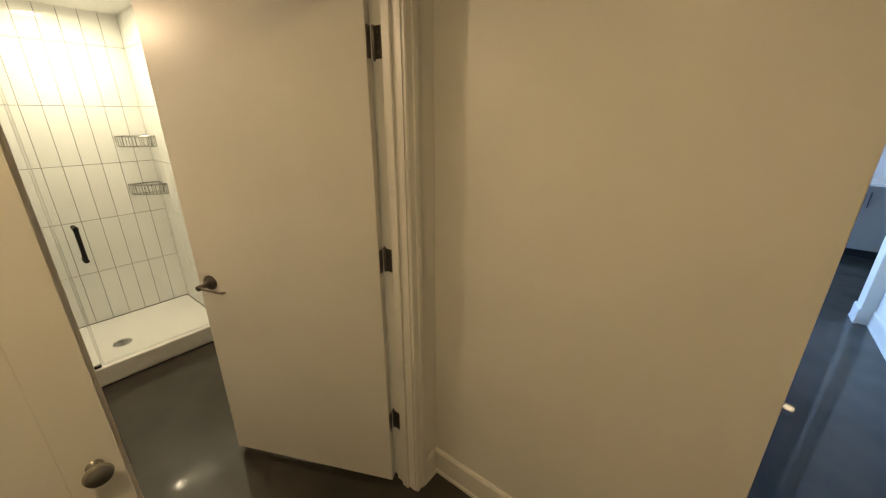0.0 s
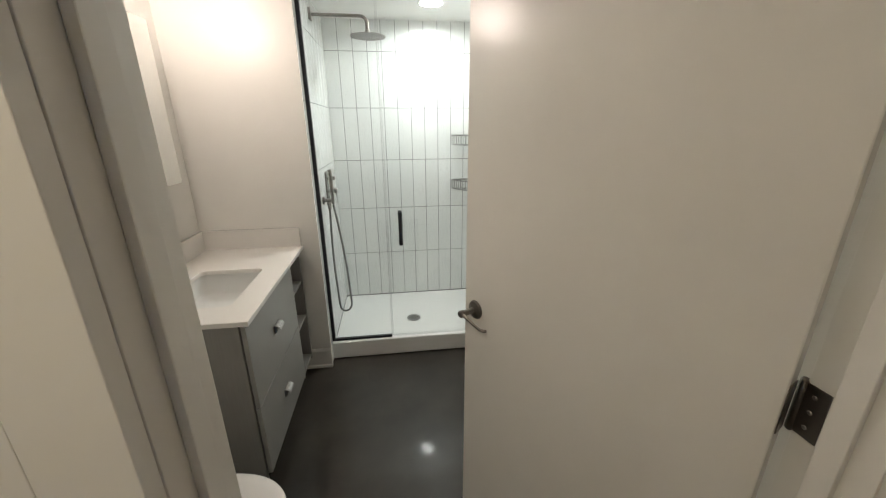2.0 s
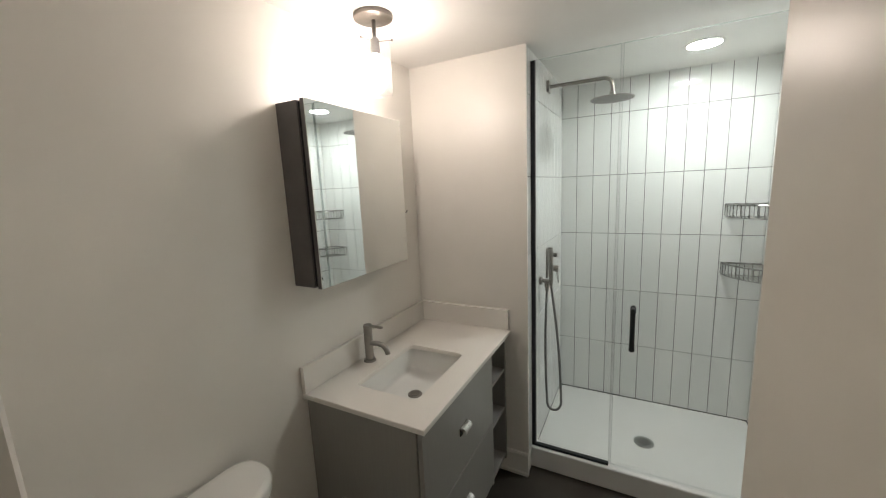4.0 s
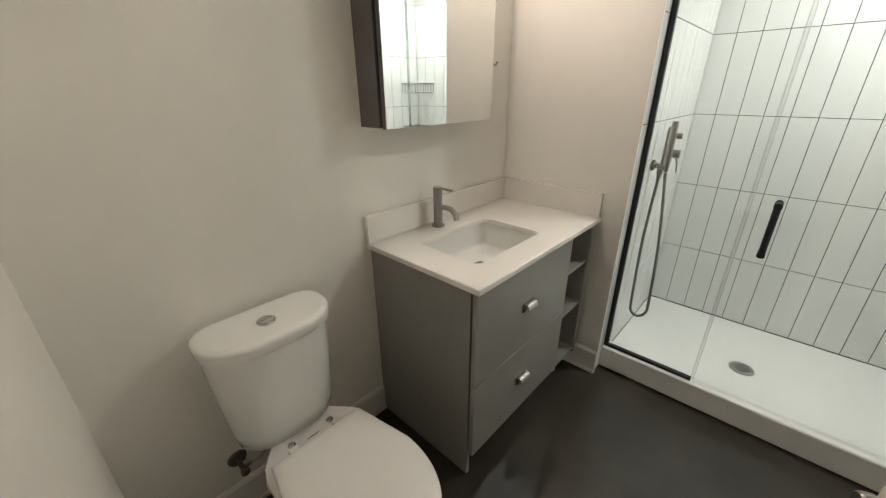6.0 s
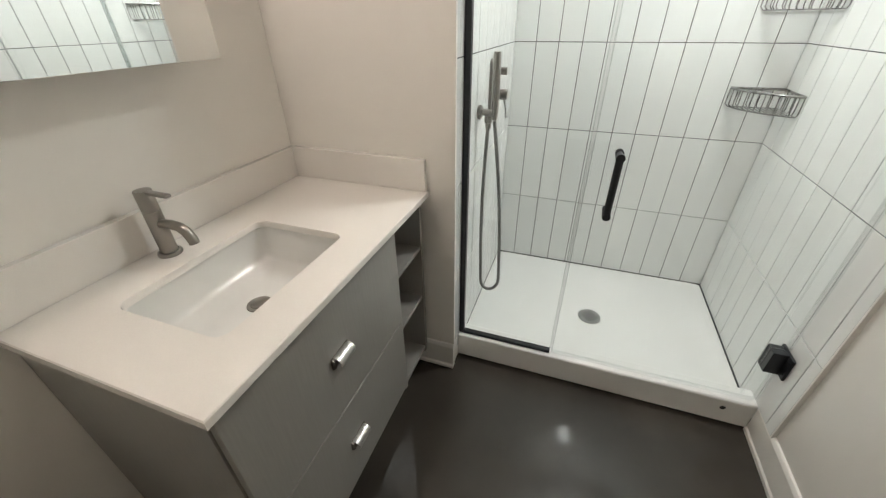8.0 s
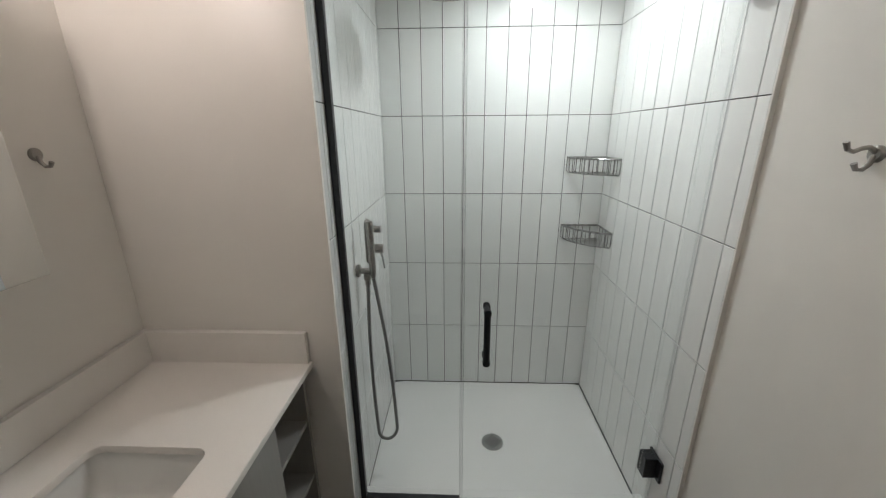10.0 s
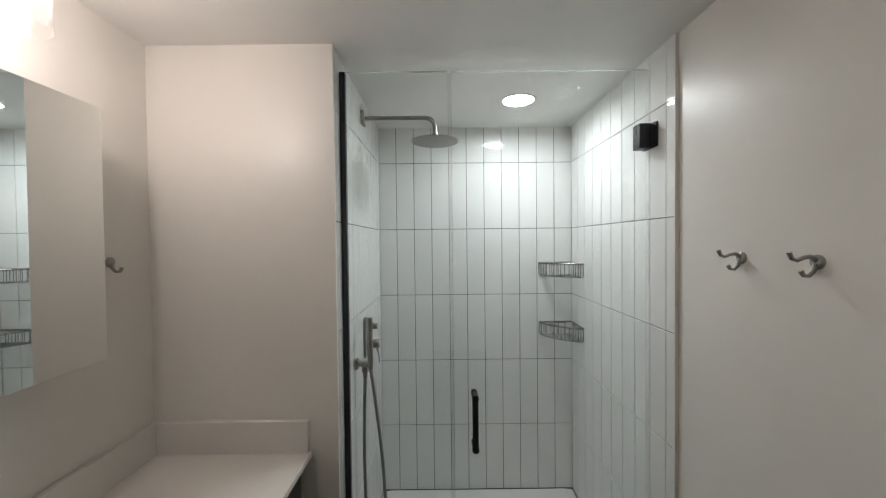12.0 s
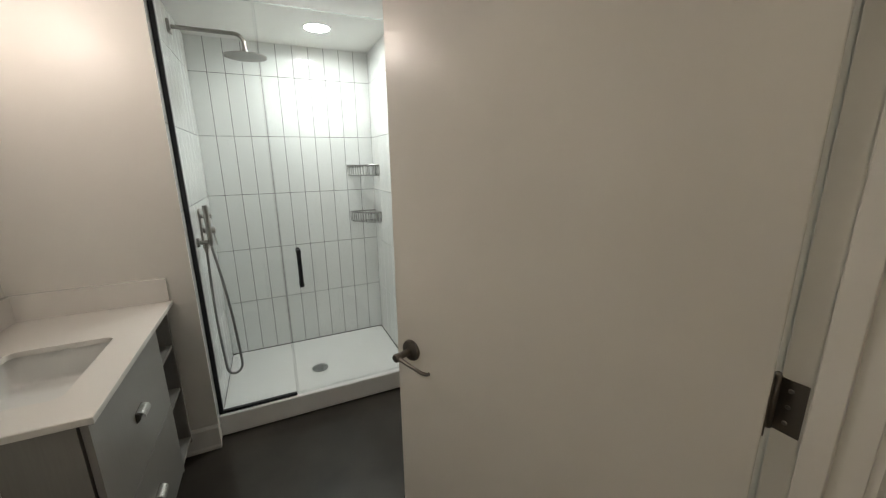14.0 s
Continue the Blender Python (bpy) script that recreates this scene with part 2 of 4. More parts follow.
def lathe(profile, at, axis=(0, 0, 1), seg=32, bm=None):
    """Turns (radius, height) pairs round an axis through at."""
    bm = bm or bmesh.new()
    q = Vector((0, 0, 1)).rotation_difference(Vector(axis)).to_matrix()
    rings = []
    for r, h in profile:
        if r < 1e-6:
            rings.append([bm.verts.new(Vector(at) + q @ Vector((0, 0, h)))])
        else:
            rings.append([bm.verts.new(Vector(at) + q @ Vector((r * math.cos(2 * math.pi * k / seg), r * math.sin(2 * math.pi * k / seg), h))) for k in range(seg)])
    for a, b in zip(rings, rings[1:]):
        for k in range(seg):
            j = (k + 1) % seg
            if len(a) == 1 and len(b) > 1:
                bm.faces.new((a[0], b[j], b[k]))
            elif len(b) == 1 and len(a) > 1:
                bm.faces.new((a[k], a[j], b[0]))
            elif len(a) > 1:
                bm.faces.new((a[k], a[j], b[j], b[k]))
    return bm


def loft(rings, bm=None, cap0=True, cap1=True):
    """Skins rings of equal length."""
    bm = bm or bmesh.new()
    vs = [[bm.verts.new(p) for p in r] for r in rings]
    n = len(vs[0])
    for a, b in zip(vs, vs[1:]):
        for k in range(n):
            bm.faces.new((a[k], a[(k + 1) % n], b[(k + 1) % n], b[k]))
    if cap0:
        bm.faces.new(vs[0][::-1])
    if cap1:
        bm.faces.new(vs[-1])
    return bm


def sweep_x(profile, a, b, flip=False, bm=None):
    """A moulding with the profile (out, up) that runs straight from a to b; out is to the left of the way, or to its right if flipped."""
    bm = bm or bmesh.new()
    a, b = Vector(a), Vector(b)
    d = (b - a).normalized()
    out = Vector((-d.y, d.x, 0)) * (-1 if flip else 1)
    rings = [[p + out * o + Vector((0, 0, u)) for o, u in profile] for p in (a, b)]
    return loft(rings, bm)


def rounded(x0, x1, y0, y1, r, n=6):
    """The outline of a rectangle with round corners, anticlockwise."""
    pts = []
    for cx, cy, a0 in ((x1 - r, y1 - r, 0), (x0 + r, y1 - r, 90), (x0 + r, y0 + r, 180), (x1 - r, y0 + r, 270)):
        for k in range(n + 1):
            a = radians(a0 + 90 * k / n)
            pts.append((cx + r * math.cos(a), cy + r * math.sin(a)))
    return pts


def flat(outline, z):
    return [Vector((x, y, z)) for x, y in outline]


def grown(outline, c, kx, ky):
    return [(c[0] + (x - c[0]) * kx, c[1] + (y - c[1]) * ky) for x, y in outline]


# ---- the large structure ----
structure("floor", box(-1.2, 9.2, -3.2, 4.3, -0.12, FLOOR), CONCRETE, "dark polished concrete floor with a glossy sealed surface", "floor")
DOWN_AT, DOWN_R, RECESS = (0.772, 3.565), 0.076, 0.010


def ceiling_slab():
    bm = box(-1.2, 9.2, -3.2, 3.2, CEIL, CEIL + 0.12)
    x0, x1, y0, y1, n = -1.2, 9.2, 3.2, 4.3, 96
    hole = [(DOWN_AT[0] + DOWN_R * math.cos(2 * math.pi * k / n), DOWN_AT[1] + DOWN_R * math.sin(2 * math.pi * k / n)) for k in range(n)]
    outer = []
    for x, y in hole:
        dx, dy = x - DOWN_AT[0], y - DOWN_AT[1]
        k = min(((x1 if dx > 0 else x0) - DOWN_AT[0]) / dx if abs(dx) > 1e-9 else 1e9, ((y1 if dy > 0 else y0) - DOWN_AT[1]) / dy if abs(dy) > 1e-9 else 1e9)
        outer.append((DOWN_AT[0] + dx * k, DOWN_AT[1] + dy * k))
    for cx, cy in ((x0, y0), (x0, y1), (x1, y0), (x1, y1)):
        i = min(range(n), key=lambda k: (outer[k][0] - cx) ** 2 + (outer[k][1] - cy) ** 2)
        outer[i] = (cx, cy)
    rings = [flat(hole, CEIL + 0.12), flat(hole, CEIL), flat(outer, CEIL), flat(outer, CEIL + 0.12)]
    return loft(rings, bm, cap0=False, cap1=False)


structure("ceiling", ceiling_slab(), CEILING, "flat white painted ceiling, dim between the lamps", "ceiling")
structure("wall_left", box(LEFT - 0.12, LEFT, DW1, 4.2, FLOOR, CEIL), WALL, "warm off-white painted bathroom wall behind vanity and toilet", "wall")
structure("wall_column", box(-0.011, 0.005, COL, COL + 0.013, FLOOR, CEIL, bm=box(LEFT, -0.011, COL, 4.2, FLOOR, CEIL)), WALL, "off-white painted wall block between vanity and shower", "wall")
structure("wall_right", box(RIGHT, RIGHT + 0.12, DW1, 4.2, FLOOR, CEIL), WALL, "off-white painted bathroom wall with two robe hooks", "wall")
structure("wall_back", box(-0.011, RIGHT, BACK, 4.2, FLOOR, CEIL), WALL, "wall behind the shower, fully tiled", "wall")


def wall_door():
    bm = box(LEFT - 0.12, JL - 0.02, DW0, DW1, FLOOR, CEIL)
    box(JR + 0.02, RIGHT + 0.12, DW0, DW1, FLOOR, CEIL, bm=bm)
    box(JL - 0.02, JR + 0.02, DW0, DW1, DOOR_H + 0.02, CEIL, bm=bm)
    return structure("wall_door", bm, WALL, "off-white painted wall with the bathroom doorway", "wall")


wall_door()
structure("wall_hall_side", box(HALL_X, HALL_X + 0.12, 0.003, DW0, FLOOR, CEIL, 0.003), WALL, "off-white painted hall wall ending in an outside corner", "wall")
structure("wall_hall_end", box(-0.87, -0.75, -1.05, DW0, FLOOR, CEIL), WALL, "plain off-white hall wall", "wall")
structure("wall_hall_south", box(-0.75, 4.47, -1.05, -0.93, FLOOR, CEIL), WALL, "plain off-white hall wall opposite the doorway", "wall")
structure("wall_hall_north", box(HALL_X + 0.12, 3.3, 0.003, 0.132, FLOOR, CEIL), WALL, "plain off-white corridor wall", "wall")
structure("wall_pier", box(4.47, 4.62, -1.05, -0.845, FLOOR, CEIL, 0.003), WALL, "narrow off-white wall end beside the kitchen", "wall")
structure("wall_kitchen_back", box(7.25, 7.37, -3.12, 2.6, FLOOR, CEIL), WALL, "off-white kitchen wall above the cabinets", "wall")
structure("wall_kitchen_south", box(3.98, 7.25, -3.12, -3.0, FLOOR, CEIL), WALL, "plain kitchen side wall", "wall")
structure("wall_living_west", box(3.18, 3.30, 0.132, 2.6, FLOOR, CEIL), WALL, "plain off-white wall beyond the corridor", "wall")


def wall_window():
    bm = box(3.18, 4.2, 2.6, 2.72, FLOOR, CEIL)
    box(6.2, 7.37, 2.6, 2.72, FLOOR, CEIL, bm=bm)
    box(4.2, 6.2, 2.6, 2.72, FLOOR, 0.6, bm=bm)
    box(4.2, 6.2, 2.6, 2.72, 2.15, CEIL, bm=bm)
    return structure("wall_kitchen_window", bm, WALL, "off-white wall with a wide window letting in daylight", "wall")


wall_window()
day = bpy.data.lights.new("window_daylight", "AREA")
day.shape, day.size, day.size_y, day.energy, day.color = "RECTANGLE", 1.9, 1.5, 6.0, (0.09, 0.32, 1.0)
new("window_daylight", day).matrix_basis = look((5.2, 2.64, 1.4), (5.2, 0.0, 1.4))
structure("wall_kitchen_west", box(3.98, 4.10, -3.0, -1.05, FLOOR, CEIL), WALL, "plain kitchen wall beside the window", "wall")

BASE = [(0, 0), (0.018, 0), (0.018, 0.016), (0.013, 0.024), (0.013, 0.124), (0.009, 0.134), (0.006, 0.138), (0, 0.140)]


def baseboard(name, a, b, flip=False):
    return structure(name, sweep_x(BASE, a, b, flip), TRIM, "white painted baseboard with a shoe moulding", "baseboard", deg=20)


baseboard("baseboard_left", (LEFT, 2.10, 0), (LEFT, DW1, 0))
baseboard("baseboard_column", (0.005, COL, 0), (LEFT + 0.02, COL, 0))
structure("trim_column_foot", box(-0.0105, 0.0005, COL + 0.0135, PAN_F - 0.001, 0.0, 0.138, 0.002), TRIM, "white painted foot of the wall end beside the shower pan", "trim")
baseboard("baseboard_right", (RIGHT, DW1 + 0.037, 0), (RIGHT, PAN_F - 0.006, 0))
baseboard("baseboard_door_left", (JL - 0.09, DW1, 0), (LEFT + 0.02, DW1, 0), True)
baseboard("baseboard_hall_side", (HALL_X, 0.003, 0), (HALL_X, DW0 - 0.002, 0))
baseboard("baseboard_hall_corner", (HALL_X - 0.018, 0.003, 0), (3.0, 0.003, 0), True)
baseboard("baseboard_hall_door", (-0.63, DW0, 0), (-0.73, DW0, 0))
baseboard("baseboard_hall_nib", (HALL_X - 0.02, DW0, 0), (JR + 0.062, DW0, 0))
baseboard("baseboard_hall_south", (-0.73, -0.93, 0), (4.469, -0.93, 0))
baseboard("baseboard_pier_side", (4.458, -0.845, 0), (4.632, -0.845, 0))


# ---- door frame ----
def casing(x_in, out, y, face):
    """One upright of the stepped casing: x_in next to the opening, out = +1 or -1 away from it, face = way it stands off the wall."""
    prof = [(0, 0), (0, 0.010), (0.006, 0.013), (0.012, 0.013), (0.015, 0.010), (0.030, 0.011), (0.033, 0.016), (0.040, 0.018), (0.054, 0.018), (0.057, 0.015), (0.057, 0)]
    rings = [[Vector((x_in + out * a, y + face * b, z)) for a, b in prof] for z in (0.0, DOOR_H + 0.055)]
    return loft(rings)


def door_frame():
    f = thing("door_frame", ((JL + JR) / 2, 1.12, 0), "white painted door frame with stepped casing and stops", "door frame")
    f["kind"] = "structure"
    part("jamb", box(JR, JR + 0.02, DW0, DW1, 0, DOOR_H + 0.02, 0.001), TRIM, f)
    part("jamb", box(JL - 0.02, JL, DW0, DW1, 0, DOOR_H + 0.02, 0.001), TRIM, f)
    part("head", box(JL, JR, DW0, DW1, DOOR_H, DOOR_H + 0.02, 0.001), TRIM, f)
    part("stop", box(JR - 0.011, JR - 0.0002, DW0 + 0.035, DW1 - 0.042, 0, DOOR_H, 0.002), TRIM, f)
    part("stop", box(JL + 0.0002, JL + 0.011, DW0 + 0.035, DW1 - 0.042, 0, DOOR_H, 0.002), TRIM, f)
    part("stop", box(JL, JR, DW0 + 0.035, DW1 - 0.042, DOOR_H - 0.011, DOOR_H - 0.0002, 0.002), TRIM, f)
    part("casing", casing(JR + 0.005, 1, DW0, -1), TRIM, f, deg=20)
    part("casing", casing(JL - 0.005, -1, DW1, 1), TRIM, f, deg=20)
    part("casing", box(JL - 0.0135, JL - 0.002, DW0 - 0.021, DW0, 0, DOOR_H + 0.055, 0.003), TRIM, f)
    part("casing", box(JR + 0.012, RIGHT - 0.002, DW1 + 0.0005, DW1 + 0.036, 0, DOOR_H + 0.055, 0.002), TRIM, f)
    part("casing", box(JL - 0.06, JR + 0.06, DW0 - 0.016, DW0, DOOR_H + 0.056, DOOR_H + 0.11, 0.003), TRIM, f)
    part("casing", box(JL - 0.06, RIGHT - 0.002, DW1, DW1 + 0.016, DOOR_H + 0.056, DOOR_H + 0.11, 0.003), TRIM, f)
    part("strike_plate", box(JL - 0.001, JL + 0.0015, DW1 - 0.036, DW1 - 0.010, 0.90, 0.985, 0.001), BRONZE, f, "dark metal strike plate")
    return f


door_frame()

# ---- the open door ----
HINGE, FREE = Vector((1.052, 1.172, 0)), Vector((0.698, 1.941, 0))
LEAF_U = (FREE - HINGE).normalized()
LEAF_N = Vector((-LEAF_U.y, LEAF_U.x, 0))      # out of the face turned to the hall
if LEAF_N.y > 0:
    LEAF_N = -LEAF_N
LEAF_W, LEAF_T = 0.842, 0.036


def leaf_m():
    """Frame of the leaf: x from the hinge to the free edge, y out of the hall face, z up."""
    m = Matrix.Identity(4)
    for i in range(3):
        m[i][0], m[i][1], m[i][2], m[i][3] = LEAF_U[i], LEAF_N[i], (0, 0, 1)[i], HINGE[i]
    return m


def door():
    m = leaf_m()

    def put(name, bm, material, parent, label="", deg=35):
        bmesh.ops.transform(bm, matrix=m, verts=bm.verts)
        return part(name, bm, material, parent, label, deg)

    d = thing("door", HINGE, "off-white painted flush door standing open into the bathroom", "door")
    leaf = put("leaf", box(0.0, LEAF_W, -LEAF_T, 0.0, 0.028, 2.035, 0.0025), DOOR, d)
    for s, y0 in ((1, 0.0), (-1, -LEAF_T)):
        hz, hx = 0.962, LEAF_W - 0.062
        h = put("lever_handle", lathe([(0, 0), (0.032, 0), (0.033, 0.003), (0.030, 0.009), (0.016, 0.012), (0.013, 0.014), (0, 0.014)], (hx, y0, hz), (0, s, 0)), BRONZE, d, "dark satin nickel lever handle")
        put("neck", lathe([(0.0115, 0.012), (0.010, 0.02), (0.010, 0.05), (0.0125, 0.053), (0.0125, 0.066), (0.010, 0.069), (0, 0.069)], (hx, y0, hz), (0, s, 0), 24), BRONZE, h)
        y = y0 + s * 0.060
        pts = [(hx + 0.006, y, hz), (hx - 0.02, y, hz - 0.002), (hx - 0.06, y + s * 0.002, hz - 0.006), (hx - 0.095, y, hz - 0.012), (hx - 0.108, y - s * 0.006, hz - 0.014), (hx - 0.112, y - s * 0.014, hz - 0.014)]
        put("lever", tube(pts, [0.0075, 0.006, 0.005, 0.005, 0.005, 0.0045], 12), BRONZE, h)
    put("latch_plate", box(LEAF_W - 0.0005, LEAF_W + 0.0015, -0.030, -0.006, 0.93, 0.99, 0.0006), BRONZE, d, "dark metal latch plate")
    pin = m @ Vector((-0.008, -LEAF_T - 0.006, 0))
    for z0 in (0.316, 1.079, 1.802):
        z1 = z0 + 0.092
        h = put("hinge", box(-0.0022, -0.0002, -LEAF_T + 0.004, -0.002, z0, z1, 0.0008), BRONZE, d, "dark metal butt hinge")
        jp = box(JR - 0.0018, JR - 0.0002, DW1 - 0.036, DW1 + 0.001, z0, z1, 0.0007)
        part("jamb_plate", jp, BRONZE, h)
        part("knuckle", lathe([(0, -0.006), (0.004, -0.004), (0.0065, 0), (0.0065, z1 - z0), (0.004, z1 - z0 + 0.004), (0, z1 - z0 + 0.006)], (pin.x, pin.y, z0), (0, 0, 1), 16), BRONZE, h)
        for dz in (0.018, 0.046, 0.074):
            part("screw", lathe([(0, 0.0012), (0.003, 0.0012), (0.004, 0)], (JR - 0.0018, DW1 - 0.016, z0 + dz), (-1, 0, 0), 10), NICKEL, h)
    return d


door()


# ---- shower: tiled walls ----
TILE_MESH = {}


def tile_mesh(w, h):
    key = (round(w, 4), round(h, 4))
    if key not in TILE_MESH:
        bm = box(-w / 2, w / 2, -0.0045, 0.0, -h / 2, h / 2)
        top = [e for e in bm.edges if all(v.co.y < -0.004 for v in e.verts)]
        bmesh.ops.bevel(bm, geom=top, offset=0.0012, segments=1, affect="EDGES")
        bmesh.ops.recalc_face_normals(bm, faces=bm.faces)
        me = bpy.data.meshes.new("tile")
        bm.to_mesh(me)
        bm.free()
        me.materials.append(TILE)
        TILE_MESH[key] = me
    return TILE_MESH[key]


ROWS_Z = [PAN_IN + 0.002, 0.472, 0.879, 1.286, 1.693, 2.100, CEIL + 0.003]


def tiled(name, at, turn, length, first):
    """Tiles on a wall plane from at, running length metres; the faces look along -y before the turn."""
    m = Matrix.Translation(at) @ Matrix.Rotation(radians(turn), 4, "Z")
    bed = box(0, length, -0.0075, 0.0, PAN_IN - 0.03, CEIL - 0.001)
    bmesh.ops.transform(bed, matrix=m, verts=bed.verts)
    wall = structure(name, bed, GROUT, "glossy white stacked vertical wall tiles with dark grout", "tiled wall")
    xs = [0.0, first]
    while xs[-1] + TILE_W < length - 0.02:
        xs.append(xs[-1] + TILE_W)
    xs.append(length)
    inv = world_of(wall).inverted()
    rnd = random.Random(name)
    for x0, x1 in zip(xs, xs[1:]):
        for z0, z1 in zip(ROWS_Z, ROWS_Z[1:]):
            t = new("tile", tile_mesh(x1 - x0 - JOINT, z1 - z0 - JOINT))
            tilt = Matrix.Rotation(radians(rnd.uniform(-0.10, 0.10)), 4, "X") @ Matrix.Rotation(radians(rnd.uniform(-0.14, 0.14)), 4, "Z")
            t.matrix_basis = m @ Matrix.Translation(((x0 + x1) / 2, -0.0066 + rnd.uniform(-0.0003, 0.0003), (z0 + z1) / 2)) @ tilt
            t.parent, t.matrix_parent_inverse = wall, inv
    return wall


# ---- shower: pan, glass, fittings ----
def shower_pan():
    p = thing("shower_pan", (0.59, 3.55, 0), "low white acrylic shower pan with a raised threshold", "shower pan")
    x0, x1, y0, y1 = -0.008, RIGHT - 0.006, PAN_F, BACK - 0.002
    inner = [(x0 + 0.004, y0 + 0.085), (x1 - 0.004, y0 + 0.085), (x1 - 0.004, y1), (x0 + 0.004, y1)]
    bm = box(x0, x1, y0, y0 + 0.085, 0.0, PAN_TOP, 0.008, 3)
    part("threshold", bm, ACRYLIC, p)
    bm = bmesh.new()
    c = Vector((0.590, 3.525, 0.045))
    n, rings = 48, []
    for k in range(n):
        a = 2 * math.pi * k / n
        d = Vector((math.cos(a), math.sin(a), 0))
        s = min(((x1 if d.x > 0 else x0) - c.x) / d.x if abs(d.x) > 1e-6 else 9, ((y1 if d.y > 0 else y0 + 0.08) - c.y) / d.y if abs(d.y) > 1e-6 else 9)
        rings.append((c + d * 0.056, c + d * s * 0.94 + Vector((0, 0, 0.010)), c + d * s + Vector((0, 0, 0.015)), Vector((c.x + d.x * s, c.y + d.y * s, 0.0))))
    bm = loft([[r[i] for r in rings] for i in range(4)], cap0=True, cap1=True)
    part("basin_floor", bm, ACRYLIC, p)
    # No opening here: a near-black disc paints the weep hole's dark inside.
    part("weep_hole_disc", lathe([(0, 0.001), (0.0085, 0.001), (0.010, 0)], (1.085, PAN_F - 0.0005, 0.082), (0, -1, 0), 16), DARK, p, "small dark disc painting the shade inside the weep hole")
    part("joint", box(x0, x1, y1 - 0.010, y1 - 0.004, PAN_IN - 0.012, PAN_IN + 0.005), GROUT, p, "dark sealant joint")
    part("joint", box(x1 - 0.010, x1 - 0.003, y0 + 0.085, y1 - 0.010, PAN_IN - 0.012, PAN_IN + 0.003), GROUT, p, "dark sealant joint")
    part("joint", box(x0 + 0.003, x0 + 0.010, y0 + 0.085, y1 - 0.010, PAN_IN - 0.012, PAN_IN + 0.003), GROUT, p, "dark sealant joint")
    d = part("drain", lathe([(0, 0.003), (0.046, 0.004), (0.055, 0.003), (0.057, 0.0)], (c.x, c.y, 0.0465), (0, 0, 1), 40), CHROME, p, "round chrome drain grid")
    for i in range(-4, 5):
        for j in range(-4, 5):
            x, y = i * 0.0095, j * 0.0095
            if math.hypot(x, y) < 0.040 and (i + j) % 2 == 0:
                # Dark discs on the uncut grid stand in for the shaded openings.
                part("drain_slot_disc", lathe([(0, 0.0006), (0.0040, 0.0006), (0.0044, 0)], (c.x + x, c.y + y, 0.0504), (0, 0, 1), 8), DARK, d)
    return p


